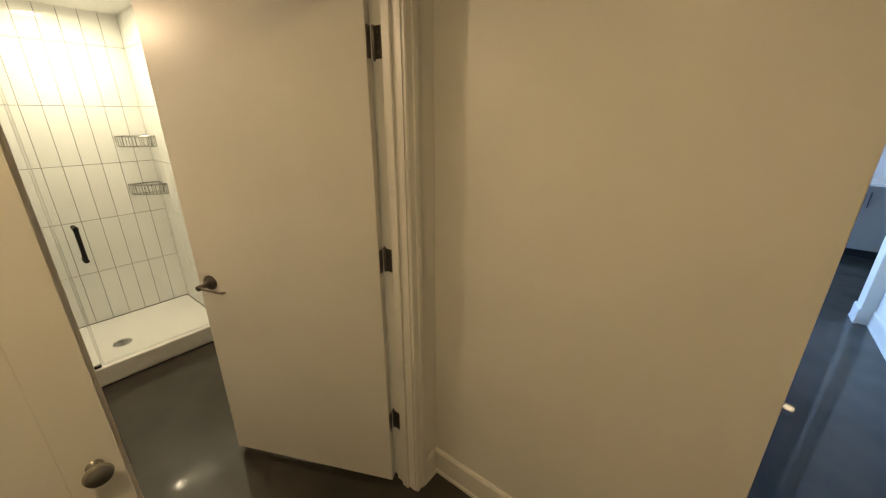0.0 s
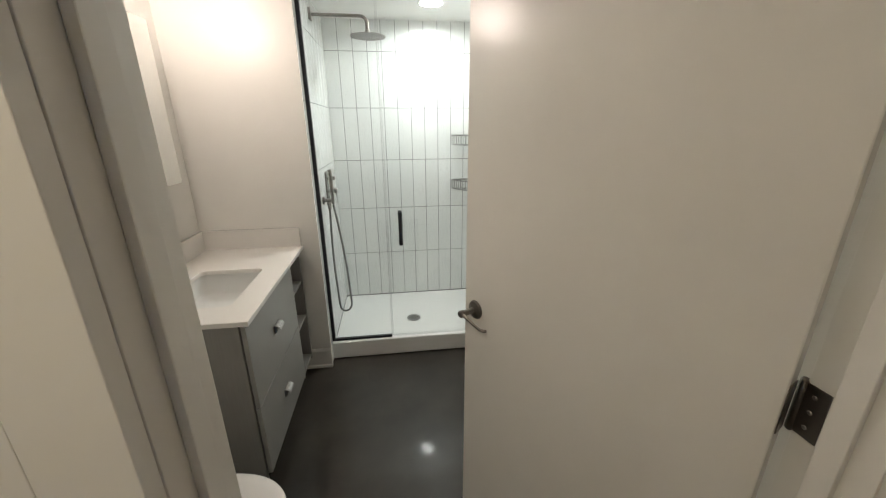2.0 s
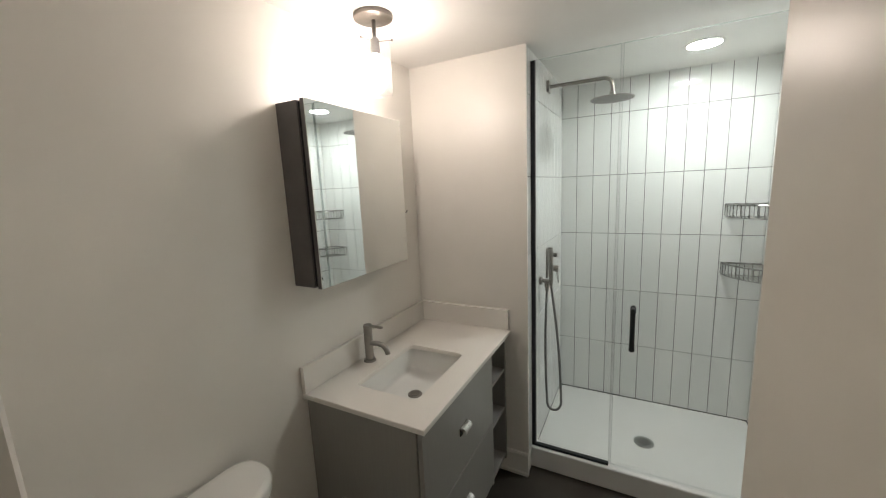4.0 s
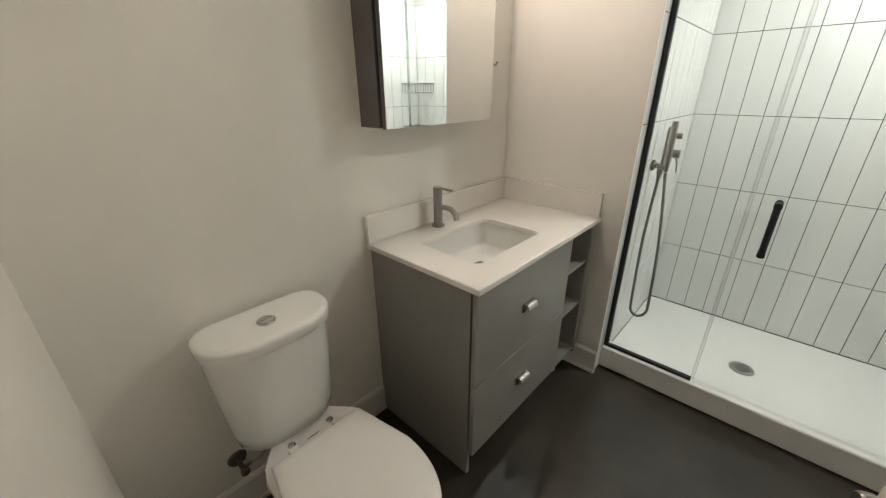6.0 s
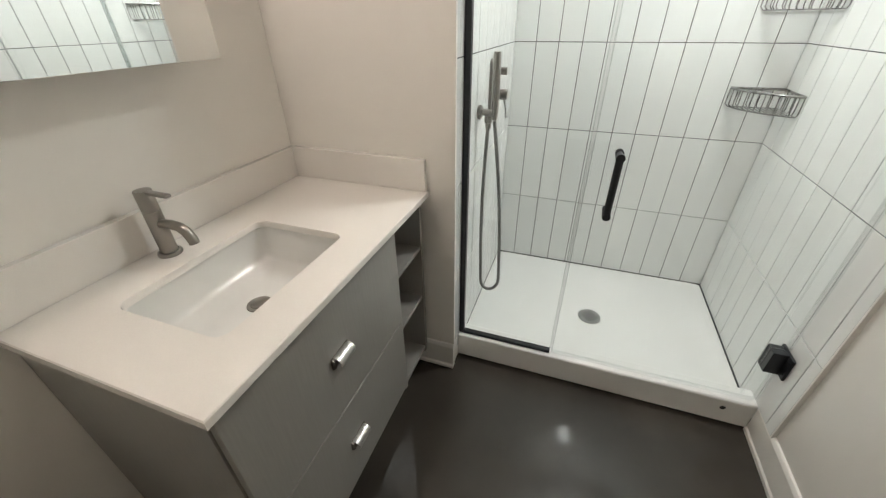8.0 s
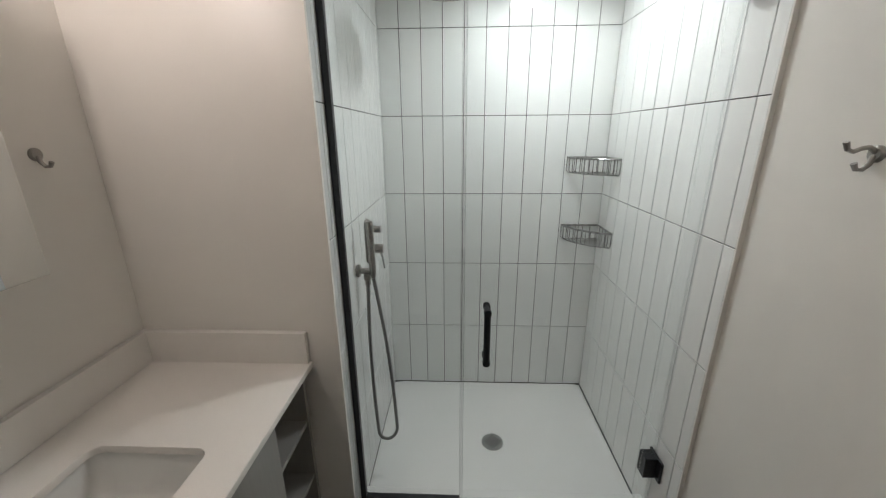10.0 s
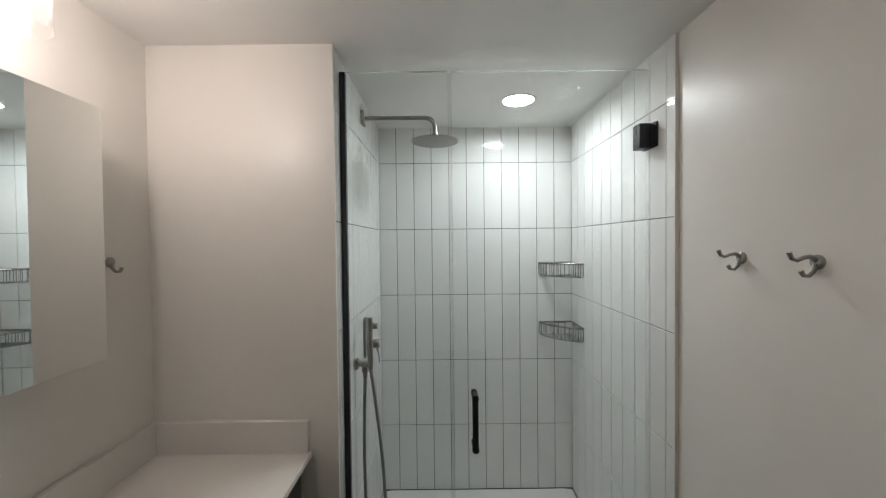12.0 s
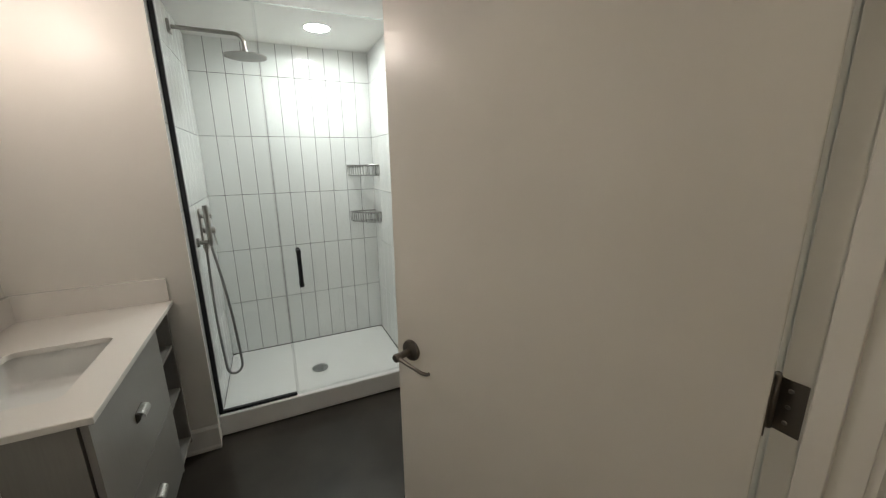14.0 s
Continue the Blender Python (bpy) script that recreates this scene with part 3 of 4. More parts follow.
def shower_glass():
    y0, y1 = GLASS_Y - 0.005, GLASS_Y + 0.005
    f = thing("shower_screen", (0.21, GLASS_Y, PAN_TOP), "fixed clear glass shower panel in a black channel", "shower screen")
    p = part("glass_panel", box(0.010, 0.4116, y0, y1, PAN_TOP + 0.006, 2.262), GLASS, f)
    p.visible_shadow = False
    part("channel", box(0.001, 0.022, y0 - 0.006, y1 + 0.006, PAN_TOP + 0.001, 2.262, 0.001, 1), BLACK, f, "matt black wall channel")
    part("channel", box(0.022, 0.414, y0 - 0.006, y1 + 0.006, PAN_TOP + 0.001, PAN_TOP + 0.016, 0.001, 1), BLACK, f, "matt black floor channel")
    d = thing("shower_door", (0.80, GLASS_Y, PAN_TOP), "frameless clear glass shower door with black hinges", "shower door")
    for z0, z1 in ((PAN_TOP + 0.014, 0.3075), (0.4025, 1.9585), (2.0535, 2.262)):
        q = part("glass_panel", box(1.1285, 1.171, y0, y1, z0, z1), GLASS, d)
        q.visible_shadow = False
    p = part("glass_panel", box(0.4255, 1.1285, y0, y1, PAN_TOP + 0.014, 2.262), GLASS, d)
    p.visible_shadow = False
    s = part("edge_seal", box(0.4145, 0.4225, y0 - 0.003, y1 + 0.002, PAN_TOP + 0.014, 2.26, 0.001, 1), SEAL, d, "clear vertical seal")
    s.visible_shadow = False
    for x, owner in ((0.4118, f), (0.4235, d)):
        e = part("glass_edge", box(x, x + 0.0019, y0 - 0.0004, y1 + 0.0004, PAN_TOP + 0.016, 2.2622), GLASS_EDGE, owner, "bright polished glass edge")
        e.visible_shadow = False
    for x0, x1, owner in ((0.024, 0.4118, f), (0.4255, 1.171, d)):
        e = part("glass_edge", box(x0, x1, y0 - 0.0004, y1 + 0.0004, 2.2622, 2.2638), GLASS_EDGE, owner, "bright polished glass edge")
        e.visible_shadow = False
    s = part("bottom_seal", box(0.421, 1.170, y0 - 0.002, y1 + 0.002, PAN_TOP + 0.003, PAN_TOP + 0.0135), SEAL, d, "clear bottom sweep")
    s.visible_shadow = False
    s = part("edge_seal", box(1.1715, 1.1838, y0 - 0.004, y1 + 0.004, PAN_TOP + 0.014, 2.26, 0.002, 1), SEAL, d, "clear vertical seal")
    s.visible_shadow = False
    for z in (0.355, 2.006):
        h = part("hinge", box(1.130, 1.176, y0 - 0.024, y0 - 0.0005, z - 0.046, z + 0.046, 0.0015), BLACK, d, "square matt black glass hinge")
        part("clamp", box(1.130, 1.1735, y1 + 0.0045, y1 + 0.016, z - 0.046, z + 0.046, 0.0015), BLACK, h)
        part("spacer", box(1.1305, 1.1708, y0 + 0.0003, y1 + 0.0042, z - 0.0455, z + 0.0455), BLACK, h)
        part("wall_plate", box(1.1765, 1.1852, y0 - 0.050, y1 + 0.030, z - 0.046, z + 0.046, 0.001), BLACK, h)
        for dz in (-0.025, 0.025):
            part("screw", lathe([(0, 0.0012), (0.0035, 0.0012), (0.0045, 0)], (1.1763, y0 - 0.038, z + dz), (-1, 0, 0), 12), BLACK, h)
    hx, za, zb = 0.503, 0.835, 1.028
    pull = part("pull_handle", tube([(hx, y0 - 0.045, za - 0.010), (hx, y0 - 0.045, za - 0.004), (hx, y0 - 0.045, zb + 0.004), (hx, y0 - 0.045, zb + 0.010)], [0.008, 0.0115, 0.0115, 0.008], 16), BLACK, d, "matt black tubular pull handle")
    for z in (za, zb):
        part("standoff", lathe([(0.013, 0), (0.013, 0.004), (0.0095, 0.006), (0.0095, 0.036), (0.0135, 0.038), (0.0135, 0.054), (0, 0.056)], (hx, y0 - 0.0006, z), (0, -1, 0), 16), BLACK, pull)
        part("back_cap", lathe([(0.012, 0), (0.012, 0.005), (0.009, 0.007), (0, 0.007)], (hx, y1 + 0.0006, z), (0, 1, 0), 16), BLACK, pull)
    return f


def arc(c, u, v, r, a0, a1, n=8):
    c, u, v = Vector(c), Vector(u), Vector(v)
    return [c + r * (math.cos(radians(a0 + (a1 - a0) * k / n)) * u + math.sin(radians(a0 + (a1 - a0) * k / n)) * v) for k in range(n + 1)]


def shower_head():
    y, z, r = 3.515, 2.218, 0.045
    s = thing("rain_shower", (0.0, y, z), "round rain shower head on a satin nickel wall arm", "shower head")
    part("flange", box(-0.004, 0.016, y - 0.032, y + 0.032, z - 0.032, z + 0.032, 0.004), NICKEL, s)
    pts = [(0.014, y, z), (0.16, y, z)] + arc((0.355 - r, y, z - r), (0, 0, 1), (1, 0, 0), r, 0, 90) + [(0.355, y, z - 0.085)]
    part("arm", tube(pts, 0.0105, 14), NICKEL, s)
    part("swivel", lathe([(0.012, 0.030), (0.016, 0.026), (0.017, 0.010), (0.022, 0.004), (0.022, 0)], (0.355, y, 2.112), (0, 0, 1), 20), NICKEL, s)
    h = part("head", lathe([(0, 0.010), (0.05, 0.010), (0.108, 0.007), (0.1145, 0.004), (0.1145, 0.0015), (0.112, 0), (0, 0)], (0.355, y, 2.100), (0, 0, 1), 56), NICKEL, s)
    me = bmesh.new()
    for ring in range(1, 9):
        for k in range(ring * 6):
            a = 2 * math.pi * k / (ring * 6)
            lathe([(0.0024, 0), (0.0018, -0.0022), (0, -0.0024)], (0.355 + ring * 0.0128 * math.cos(a), y + ring * 0.0128 * math.sin(a), 2.1002), (0, 0, 1), 5, me)
    tagged(part("nozzles", me, RUBBER, h, "dark rubber spray nozzles"), kind="stuff")
    return s


def hand_shower():
    s = thing("hand_shower", (0.0, 3.32, 1.08), "satin nickel stick hand shower hanging in its wall bracket", "hand shower")
    y, z = 3.325, 1.082
    part("flange", lathe([(0, 0.018), (0.020, 0.018), (0.026, 0.014), (0.026, 0)], (-0.003, y, z), (1, 0, 0), 28), NICKEL, s)
    b = part("bracket", tube([(0.012, y, z), (0.040, y, z), (0.066, y - 0.012, z)], [0.012, 0.012, 0.014], 14), NICKEL, s)
    part("outlet_nut", lathe([(0.010, 0), (0.0155, -0.004), (0.0155, -0.028), (0.0115, -0.031), (0.0115, -0.050), (0, -0.050)], (0.040, y, z - 0.008), (0, 0, 1), 8), NICKEL, b)
    part("wand", tube([(0.068, y - 0.016, z - 0.022), (0.0675, y - 0.016, z + 0.0), (0.066, y - 0.014, z + 0.06), (0.064, y - 0.012, 1.270), (0.064, y - 0.012, 1.288)], [0.0085, 0.0125, 0.0142, 0.0142, 0.013], 16), NICKEL, s)
    a, e, lo = Vector((0.040, y, z - 0.052)), Vector((0.068, y - 0.016, z - 0.026)), Vector((0.088, y - 0.010, 0.315))
    w = Vector((0.040, 0.012, 0))
    pts = [a + (lo - w - a) * k / 8 + Vector((-0.010 * math.sin(math.pi * k / 8), 0, 0)) for k in range(9)]
    pts += [lo + w * -math.cos(math.pi * k / 10) + Vector((0, 0, -0.055 * math.sin(math.pi * k / 10))) for k in range(1, 10)]
    pts += [(lo + w) + (e - lo - w) * k / 8 + Vector((0.012 * math.sin(math.pi * k / 8), 0, 0)) for k in range(9)]
    fine = []
    for p, q in zip(pts, pts[1:]):
        n = max(1, int((q - p).length / 0.004))
        fine += [p + (q - p) * k / n for k in range(n)]
    fine.append(pts[-1])
    part("hose", tube(fine, 0.0072, 10), HOSE, s, "ribbed metal shower hose", 60)
    return s


def shower_valve():
    v = thing("shower_valve", (0.0, 3.50, 1.14), "satin nickel shower valve with lever and diverter", "shower valve")
    out = rounded(3.478, 3.548, 1.055, 1.250, 0.02)
    bm = loft([[Vector((x, a, b)) for a, b in grown(out, (3.513, 1.1525), k, k)] for x, k in ((-0.003, 1.0), (0.008, 1.0), (0.011, 0.97))])
    part("plate", bm, NICKEL, v)
    for z, r, l in ((1.205, 0.0145, 0.062), (1.118, 0.021, 0.070)):
        k = part("knob", lathe([(r * 0.8, 0.009), (r * 0.8, 0.030), (r, 0.032), (r, l), (r * 0.9, l + 0.003), (0, l + 0.003)], (0.0, 3.513, z), (1, 0, 0), 24), NICKEL, v)
        if r > 0.015:
            part("lever", tube([(0.058, 3.513, z - 0.015), (0.066, 3.513, z - 0.050), (0.071, 3.513, z - 0.092)], [0.005, 0.005, 0.0045], 10), CHROME, k)
    return v


def wire_basket(z_top, name_label):
    """A corner basket: two straight back wires, a bowed front, uprights bent under and a wire floor."""
    cx, cy, leg, deep, r = 1.182, 3.996, 0.200, 0.078, 0.0022
    b = thing("shower_basket", (cx, cy, z_top - deep), name_label, "shower basket", "corner baskets in the shower")
    front = []
    for k in range(25):
        a = radians(90 * k / 24)
        p = Vector((-math.cos(a), -math.sin(a), 0))
        rad = leg * (1 - 0.10 * math.sin(2 * a))
        front.append(Vector((cx, cy, z_top)) + p * rad)
    corner = Vector((cx, cy, z_top))
    rim = [corner] + front
    part("rim", tube(rim, 0.0052, 8, closed=True), STEEL, b)
    low = [p + Vector((0, 0, -deep)) + (corner - p) * 0.06 for p in rim]
    part("lower_wire", tube(low, r, 6, closed=True), STEEL, b)
    up = [front[i] for i in range(0, 25, 2)] + [corner + (front[0] - corner) * f for f in (0.2, 0.4, 0.6, 0.8)] + [corner + (front[-1] - corner) * f for f in (0.2, 0.4, 0.6, 0.8)]
    for p in up:
        q = p + (corner - p) * 0.06 + Vector((0, 0, -deep))
        part("upright_wire", tube([p, p + Vector((0, 0, -deep * 0.85)), q], r, 6), STEEL, b)
    for k in range(1, 12):
        f = k / 12
        a = corner + (front[0] - corner) * f * 0.94 + Vector((0, 0, -deep))
        best = min(front, key=lambda p: abs((p - corner).x - (front[0] - corner).x * f))
        e = best + (corner - best) * 0.06 + Vector((0, 0, -deep))
        e.x = a.x
        part("floor_wire", tube([a, e], r, 6), STEEL, b)
    return b


def downlight(x, y, r, glowmat, label, deep=0.0):
    d = thing("downlight", (x, y, CEIL), label, "ceiling light")
    if deep:
        part("trim_ring", lathe([(r - 0.001, deep), (r - 0.0015, -0.002), (r + 0.002, -0.004), (r + 0.012, -0.002), (r + 0.014, 0.0)], (x, y, CEIL), (0, 0, 1), 56), PLASTIC, d, "white trim ring")
        part("diffuser", lathe([(0, deep - 0.003), (r * 0.6, deep - 0.002), (r - 0.002, deep), (r - 0.002, deep + 0.01), (0, deep + 0.01)], (x, y, CEIL), (0, 0, 1), 56), glowmat, d, "lit diffuser")
        return d
    part("trim_ring", lathe([(r * 0.86, -0.004), (r * 0.90, -0.007), (r, -0.006), (r * 1.10, -0.002), (r * 1.12, 0.0)], (x, y, CEIL), (0, 0, 1), 48), PLASTIC, d, "white trim ring")
    part("diffuser", lathe([(0, -0.0035), (r * 0.86, -0.0035), (r * 0.86, -0.001), (0, -0.001)], (x, y, CEIL), (0, 0, 1), 48), glowmat, d, "lit diffuser")
    return d


shower_pan()
shower_glass()
shower_head()
hand_shower()
shower_valve()
wire_basket(1.480, "steel wire corner basket on the shower tiles")
wire_basket(1.112, "steel wire corner basket under the other one")
downlight(*DOWN_AT, DOWN_R, DOWN, "round lit recessed light in the shower ceiling", RECESS)


# ---- vanity ----
VX0, VX1, VY0, VY1 = LEFT, -0.112, 2.098, 2.996
SHELF_Y = 2.762


def vanity():
    v = thing("vanity_cabinet", (-0.38, 2.55, 0), "grey laminate vanity with two drawers and open shelves", "vanity")
    t = 0.018
    part("side_panel", box(VX0 + 0.004, VX1 - 0.0245, VY0, VY0 + t, 0.0, 0.848, 0.001), GREY, v)
    part("side_panel", box(VX0 + 0.004, VX1 - 0.002, SHELF_Y, SHELF_Y + t, 0.10, 0.848, 0.001), GREY, v)
    part("side_panel", box(VX0 + 0.004, VX1 - 0.002, VY1 - t, VY1, 0.10, 0.848, 0.001), GREY, v)
    part("back_panel", box(VX0 + 0.004, VX0 + 0.012, VY0 + t, VY1 - t, 0.10, 0.848), GREY, v)
    part("bottom_panel", box(VX0 + 0.012, VX1 - 0.004, VY0 + t, VY1 - t, 0.118, 0.118 + t, 0.001), GREY, v)
    part("toe_kick", box(VX1 - 0.085, VX1 - 0.070, VY0 + t, VY1, 0.0, 0.118, 0.001), GREY, v)
    # Added near-black strip: the shade of the gap, put in as colour.
    part("gap_shade_strip", box(VX1 - 0.032, VX1 - 0.0185, VY0 + t + 0.0005, VY0 + t + 0.006, 0.12, 0.846), DARK, v, "dark strip painting the shade in the gap behind the drawer fronts")
    part("carcass", box(VX0 + 0.02, VX1 - 0.024, VY0 + t, SHELF_Y, 0.137, 0.60), DARK, v)
    for z in (0.408, 0.640):
        part("shelf", box(VX0 + 0.012, VX1 - 0.006, SHELF_Y + t, VY1 - t, z, z + 0.016, 0.001), GREY, v)
    for z0, z1 in ((0.118, 0.458), (0.462, 0.838)):
        d = part("drawer_front", box(VX1 - 0.018, VX1, VY0 + 0.002, SHELF_Y + 0.010, z0, z1, 0.0015), GREY, v)
        zc = 0.298 if z0 < 0.3 else 0.655
        yc, w = 2.425, 0.032
        prof = [(math.cos(radians(a)) * 0.018, math.sin(radians(a)) * 0.018) for a in range(-20, 161, 15)]
        ring = [(x, z) for x, z in prof] + [(x * 0.86, z * 0.86) for x, z in prof[::-1]]
        bm = loft([[Vector((VX1 + 0.010 + x, y, zc + z)) for x, z in ring] for y in (yc - w, yc + w)])
        pull = part("drawer_pull", bm, ALU, d, "curved satin aluminium tab pull")
        half = [(0.0, -0.021)] + [(math.cos(radians(a)) * 0.0165, math.sin(radians(a)) * 0.0165) for a in range(-60, 91, 15)] + [(0.0, 0.0165)]
        part("scoop", loft([[Vector((VX1 + 0.0004 + max(0.0, x) * 0.9, y, zc + z)) for x, z in half] for y in (yc - w - 0.006, yc + w + 0.006)]), BRONZE, pull, "dark recessed scoop behind the tab")
    return v


def vanity_top():
    x0, x1, y0, y1, z0, z1 = LEFT + 0.001, -0.090, 2.080, COL - 0.001, 0.850, 0.870
    t = thing("countertop", (-0.37, 2.55, z0), "white quartz vanity top with a rectangular cut-out", "vanity top")
    cut = rounded(-0.502, -0.205, 2.222, 2.648, 0.030, 6)
    n = len(cut)
    c = (-0.3535, 2.435)
    outer = []
    for x, y in cut:
        dx, dy = x - c[0], y - c[1]
        s = min(((x1 if dx > 0 else x0) - c[0]) / dx if abs(dx) > 1e-9 else 99, ((y1 if dy > 0 else y0) - c[1]) / dy if abs(dy) > 1e-9 else 99)
        outer.append((c[0] + dx * s, c[1] + dy * s))
    for cx, cy in ((x0, y0), (x0, y1), (x1, y0), (x1, y1)):
        i = min(range(n), key=lambda k: (outer[k][0] - cx) ** 2 + (outer[k][1] - cy) ** 2)
        outer[i] = (cx, cy)
    e = 0.0025
    o2 = [(min(max(x, x0 + e), x1 - e), min(max(y, y0 + e), y1 - e)) for x, y in outer]
    rings = [flat(cut, z0), flat(cut, z1 - 0.002), flat(grown(cut, c, 1.008, 1.006), z1), flat(o2, z1), flat(outer, z1 - e), flat(outer, z0)]
    bm = loft(rings + [rings[0]], cap0=False, cap1=False)
    bmesh.ops.remove_doubles(bm, verts=bm.verts, dist=1e-6)
    part("slab", bm, QUARTZ, t)
    part("backsplash", box(x0, x0 + 0.020, y0, y1, z1 + 0.0004, 0.982, 0.0015), QUARTZ, t)
    part("side_splash", box(x0 + 0.0205, -0.098, y1 - 0.020, y1, z1 + 0.0004, 0.984, 0.0015), QUARTZ, t)
    return t


def sink():
    s = thing("sink", (-0.353, 2.435, 0.738), "white ceramic undermount sink, rectangular and empty", "sink")
    cut = rounded(-0.510, -0.197, 2.214, 2.656, 0.034, 6)
    c = (-0.353, 2.435)
    rings = []
    for kx, ky, z in ((1.09, 1.07, 0.8485), (1.035, 1.025, 0.8485), (1.005, 1.0, 0.838), (0.965, 0.955, 0.790), (0.935, 0.925, 0.764), (0.905, 0.90, 0.753), (0.85, 0.855, 0.746), (0.40, 0.45, 0.741), (0.09, 0.065, 0.738)):
        rings.append(flat(grown(cut, c, kx, ky), z))
    under = [flat(grown(cut, c, kx, ky), z) for kx, ky, z in ((0.09, 0.065, 0.726), (0.88, 0.885, 0.732), (0.99, 0.98, 0.765), (1.09, 1.07, 0.842))]
    bm = loft(rings + under + [rings[0]], cap0=False, cap1=False)
    bmesh.ops.remove_doubles(bm, verts=bm.verts, dist=1e-6)
    part("basin", bm, CERAMIC, s, deg=60)
    d = part("drain", lathe([(0, 0.009), (0.020, 0.009), (0.024, 0.007), (0.024, 0.004), (0.028, 0.004), (0.032, 0.002), (0.033, -0.002)], (c[0] - 0.005, c[1] + 0.008, 0.7395), (0, 0, 1), 32), NICKEL, s, "satin nickel pop-up drain")
    return s


def faucet():
    x, y, z = -0.584, 2.420, 0.8705
    f = thing("faucet", (x, y, z), "brushed nickel single-lever faucet on the vanity top", "faucet")
    part("base_ring", lathe([(0, 0), (0.0285, 0), (0.029, 0.004), (0.0270, 0.009), (0.0225, 0.010)], (x, y, z), (0, 0, 1), 32), NICKEL, f)
    part("body", lathe([(0.0198, 0.008), (0.0198, 0.122), (0.0186, 0.1235)], (x, y, z), (0, 0, 1), 32), NICKEL, f)
    h = part("handle", lathe([(0.0186, 0.1245), (0.0198, 0.126), (0.0198, 0.175), (0.0186, 0.1765), (0, 0.1765)], (x, y, z), (0, 0, 1), 32), NICKEL, f)
    part("lever", box(x + 0.005, x + 0.085, y - 0.008, y + 0.008, z + 0.168, z + 0.1765, 0.0025), NICKEL, h)
    pts = [(x + 0.010, y, z + 0.088), (x + 0.050, y, z + 0.093), (x + 0.078, y, z + 0.090), (x + 0.096, y, z + 0.079), (x + 0.105, y, z + 0.062), (x + 0.107, y, z + 0.050)]
    part("spout", tube(pts, [0.0115, 0.0118, 0.0122, 0.0126, 0.0126, 0.0122], 18), NICKEL, f)
    return f


def mirror_cabinet():
    y0, y1, z0, z1 = 2.104, 2.699, 1.306, 1.981
    m = thing("mirror_cabinet", (LEFT, 2.405, z0), "wall-hung mirror cabinet with grey metal sides", "mirror cabinet")
    part("body", box(LEFT, -0.549, y0 + 0.002, y1 - 0.002, z0 + 0.002, z1 - 0.002, 0.001), GREY_DARK, m)
    # Near-black slab paints the shade in the gap behind the mirror door.
    part("gap_shade_slab", box(-0.549, -0.543, y0 + 0.008, y1 - 0.008, z0 + 0.008, z1 - 0.008), DARK, m)
    ajar = Matrix.Rotation(radians(1.1), 3, "Z")
    slab, silver = box(-0.543, -0.526, y0, y1, z0, z1, 0.001), box(-0.5258, -0.522, y0, y1, z0, z1, 0.0012, 1)
    for bm in (slab, silver):
        bmesh.ops.rotate(bm, cent=(-0.543, y1, z0), matrix=ajar, verts=bm.verts)
    d = part("mirror_door", slab, GREY_DARK, m)
    part("mirror_glass", silver, MIRROR, d, "clean silvered mirror")
    return m


def vanity_light():
    x, y = -0.415, 2.398
    l = thing("ceiling_lamp", (x, y, CEIL), "small dark metal ceiling lamp with a clear glass cylinder", "ceiling lamp")
    part("canopy", lathe([(0, 0.0), (0.074, 0.0), (0.075, -0.004), (0.073, -0.014), (0.068, -0.017), (0, -0.017)], (x, y, CEIL), (0, 0, 1), 40), BRONZE, l)
    part("stem", lathe([(0.0085, -0.016), (0.0085, -0.060), (0.0065, -0.063), (0.0065, -0.085), (0, -0.085)], (x, y, CEIL), (0, 0, 1), 16), BRONZE, l)
    part("socket", lathe([(0, -0.080), (0.012, -0.081), (0.017, -0.086), (0.018, -0.120), (0.0165, -0.140), (0, -0.140)], (x, y, CEIL), (0, 0, 1), 24), BRONZE, l)
    for k in range(3):
        a = radians(20 + 120 * k)
        d = Vector((math.cos(a), math.sin(a), 0))
        p = Vector((x, y, CEIL - 0.094))
        s = part("shade_screw", tube([p + d * 0.014, p + d * 0.066], 0.0016, 8), BRONZE, l)
        part("screw_head", lathe([(0, 0), (0.0042, 0.001), (0.0042, 0.007), (0, 0.008)], p + d * 0.064, d, 12), BRONZE, s)
    g = part("shade", lathe([(0.0565, -0.090), (0.0585, -0.090), (0.0585, -0.284), (0.0575, -0.287), (0.0560, -0.284), (0.0560, -0.092), (0.0565, -0.090)], (x, y, CEIL), (0, 0, 1), 48), SHADE_GLASS, l, "clear glass cylinder shade")
    g.visible_shadow = False
    part("bulb", lathe([(0.013, -0.140), (0.0145, -0.156), (0.022, -0.182), (0.0295, -0.210), (0.0285, -0.228), (0.021, -0.245), (0.009, -0.254), (0, -0.256)], (x, y, CEIL), (0, 0, 1), 28), BULB, l, "lit pear-shaped bulb")
    return l


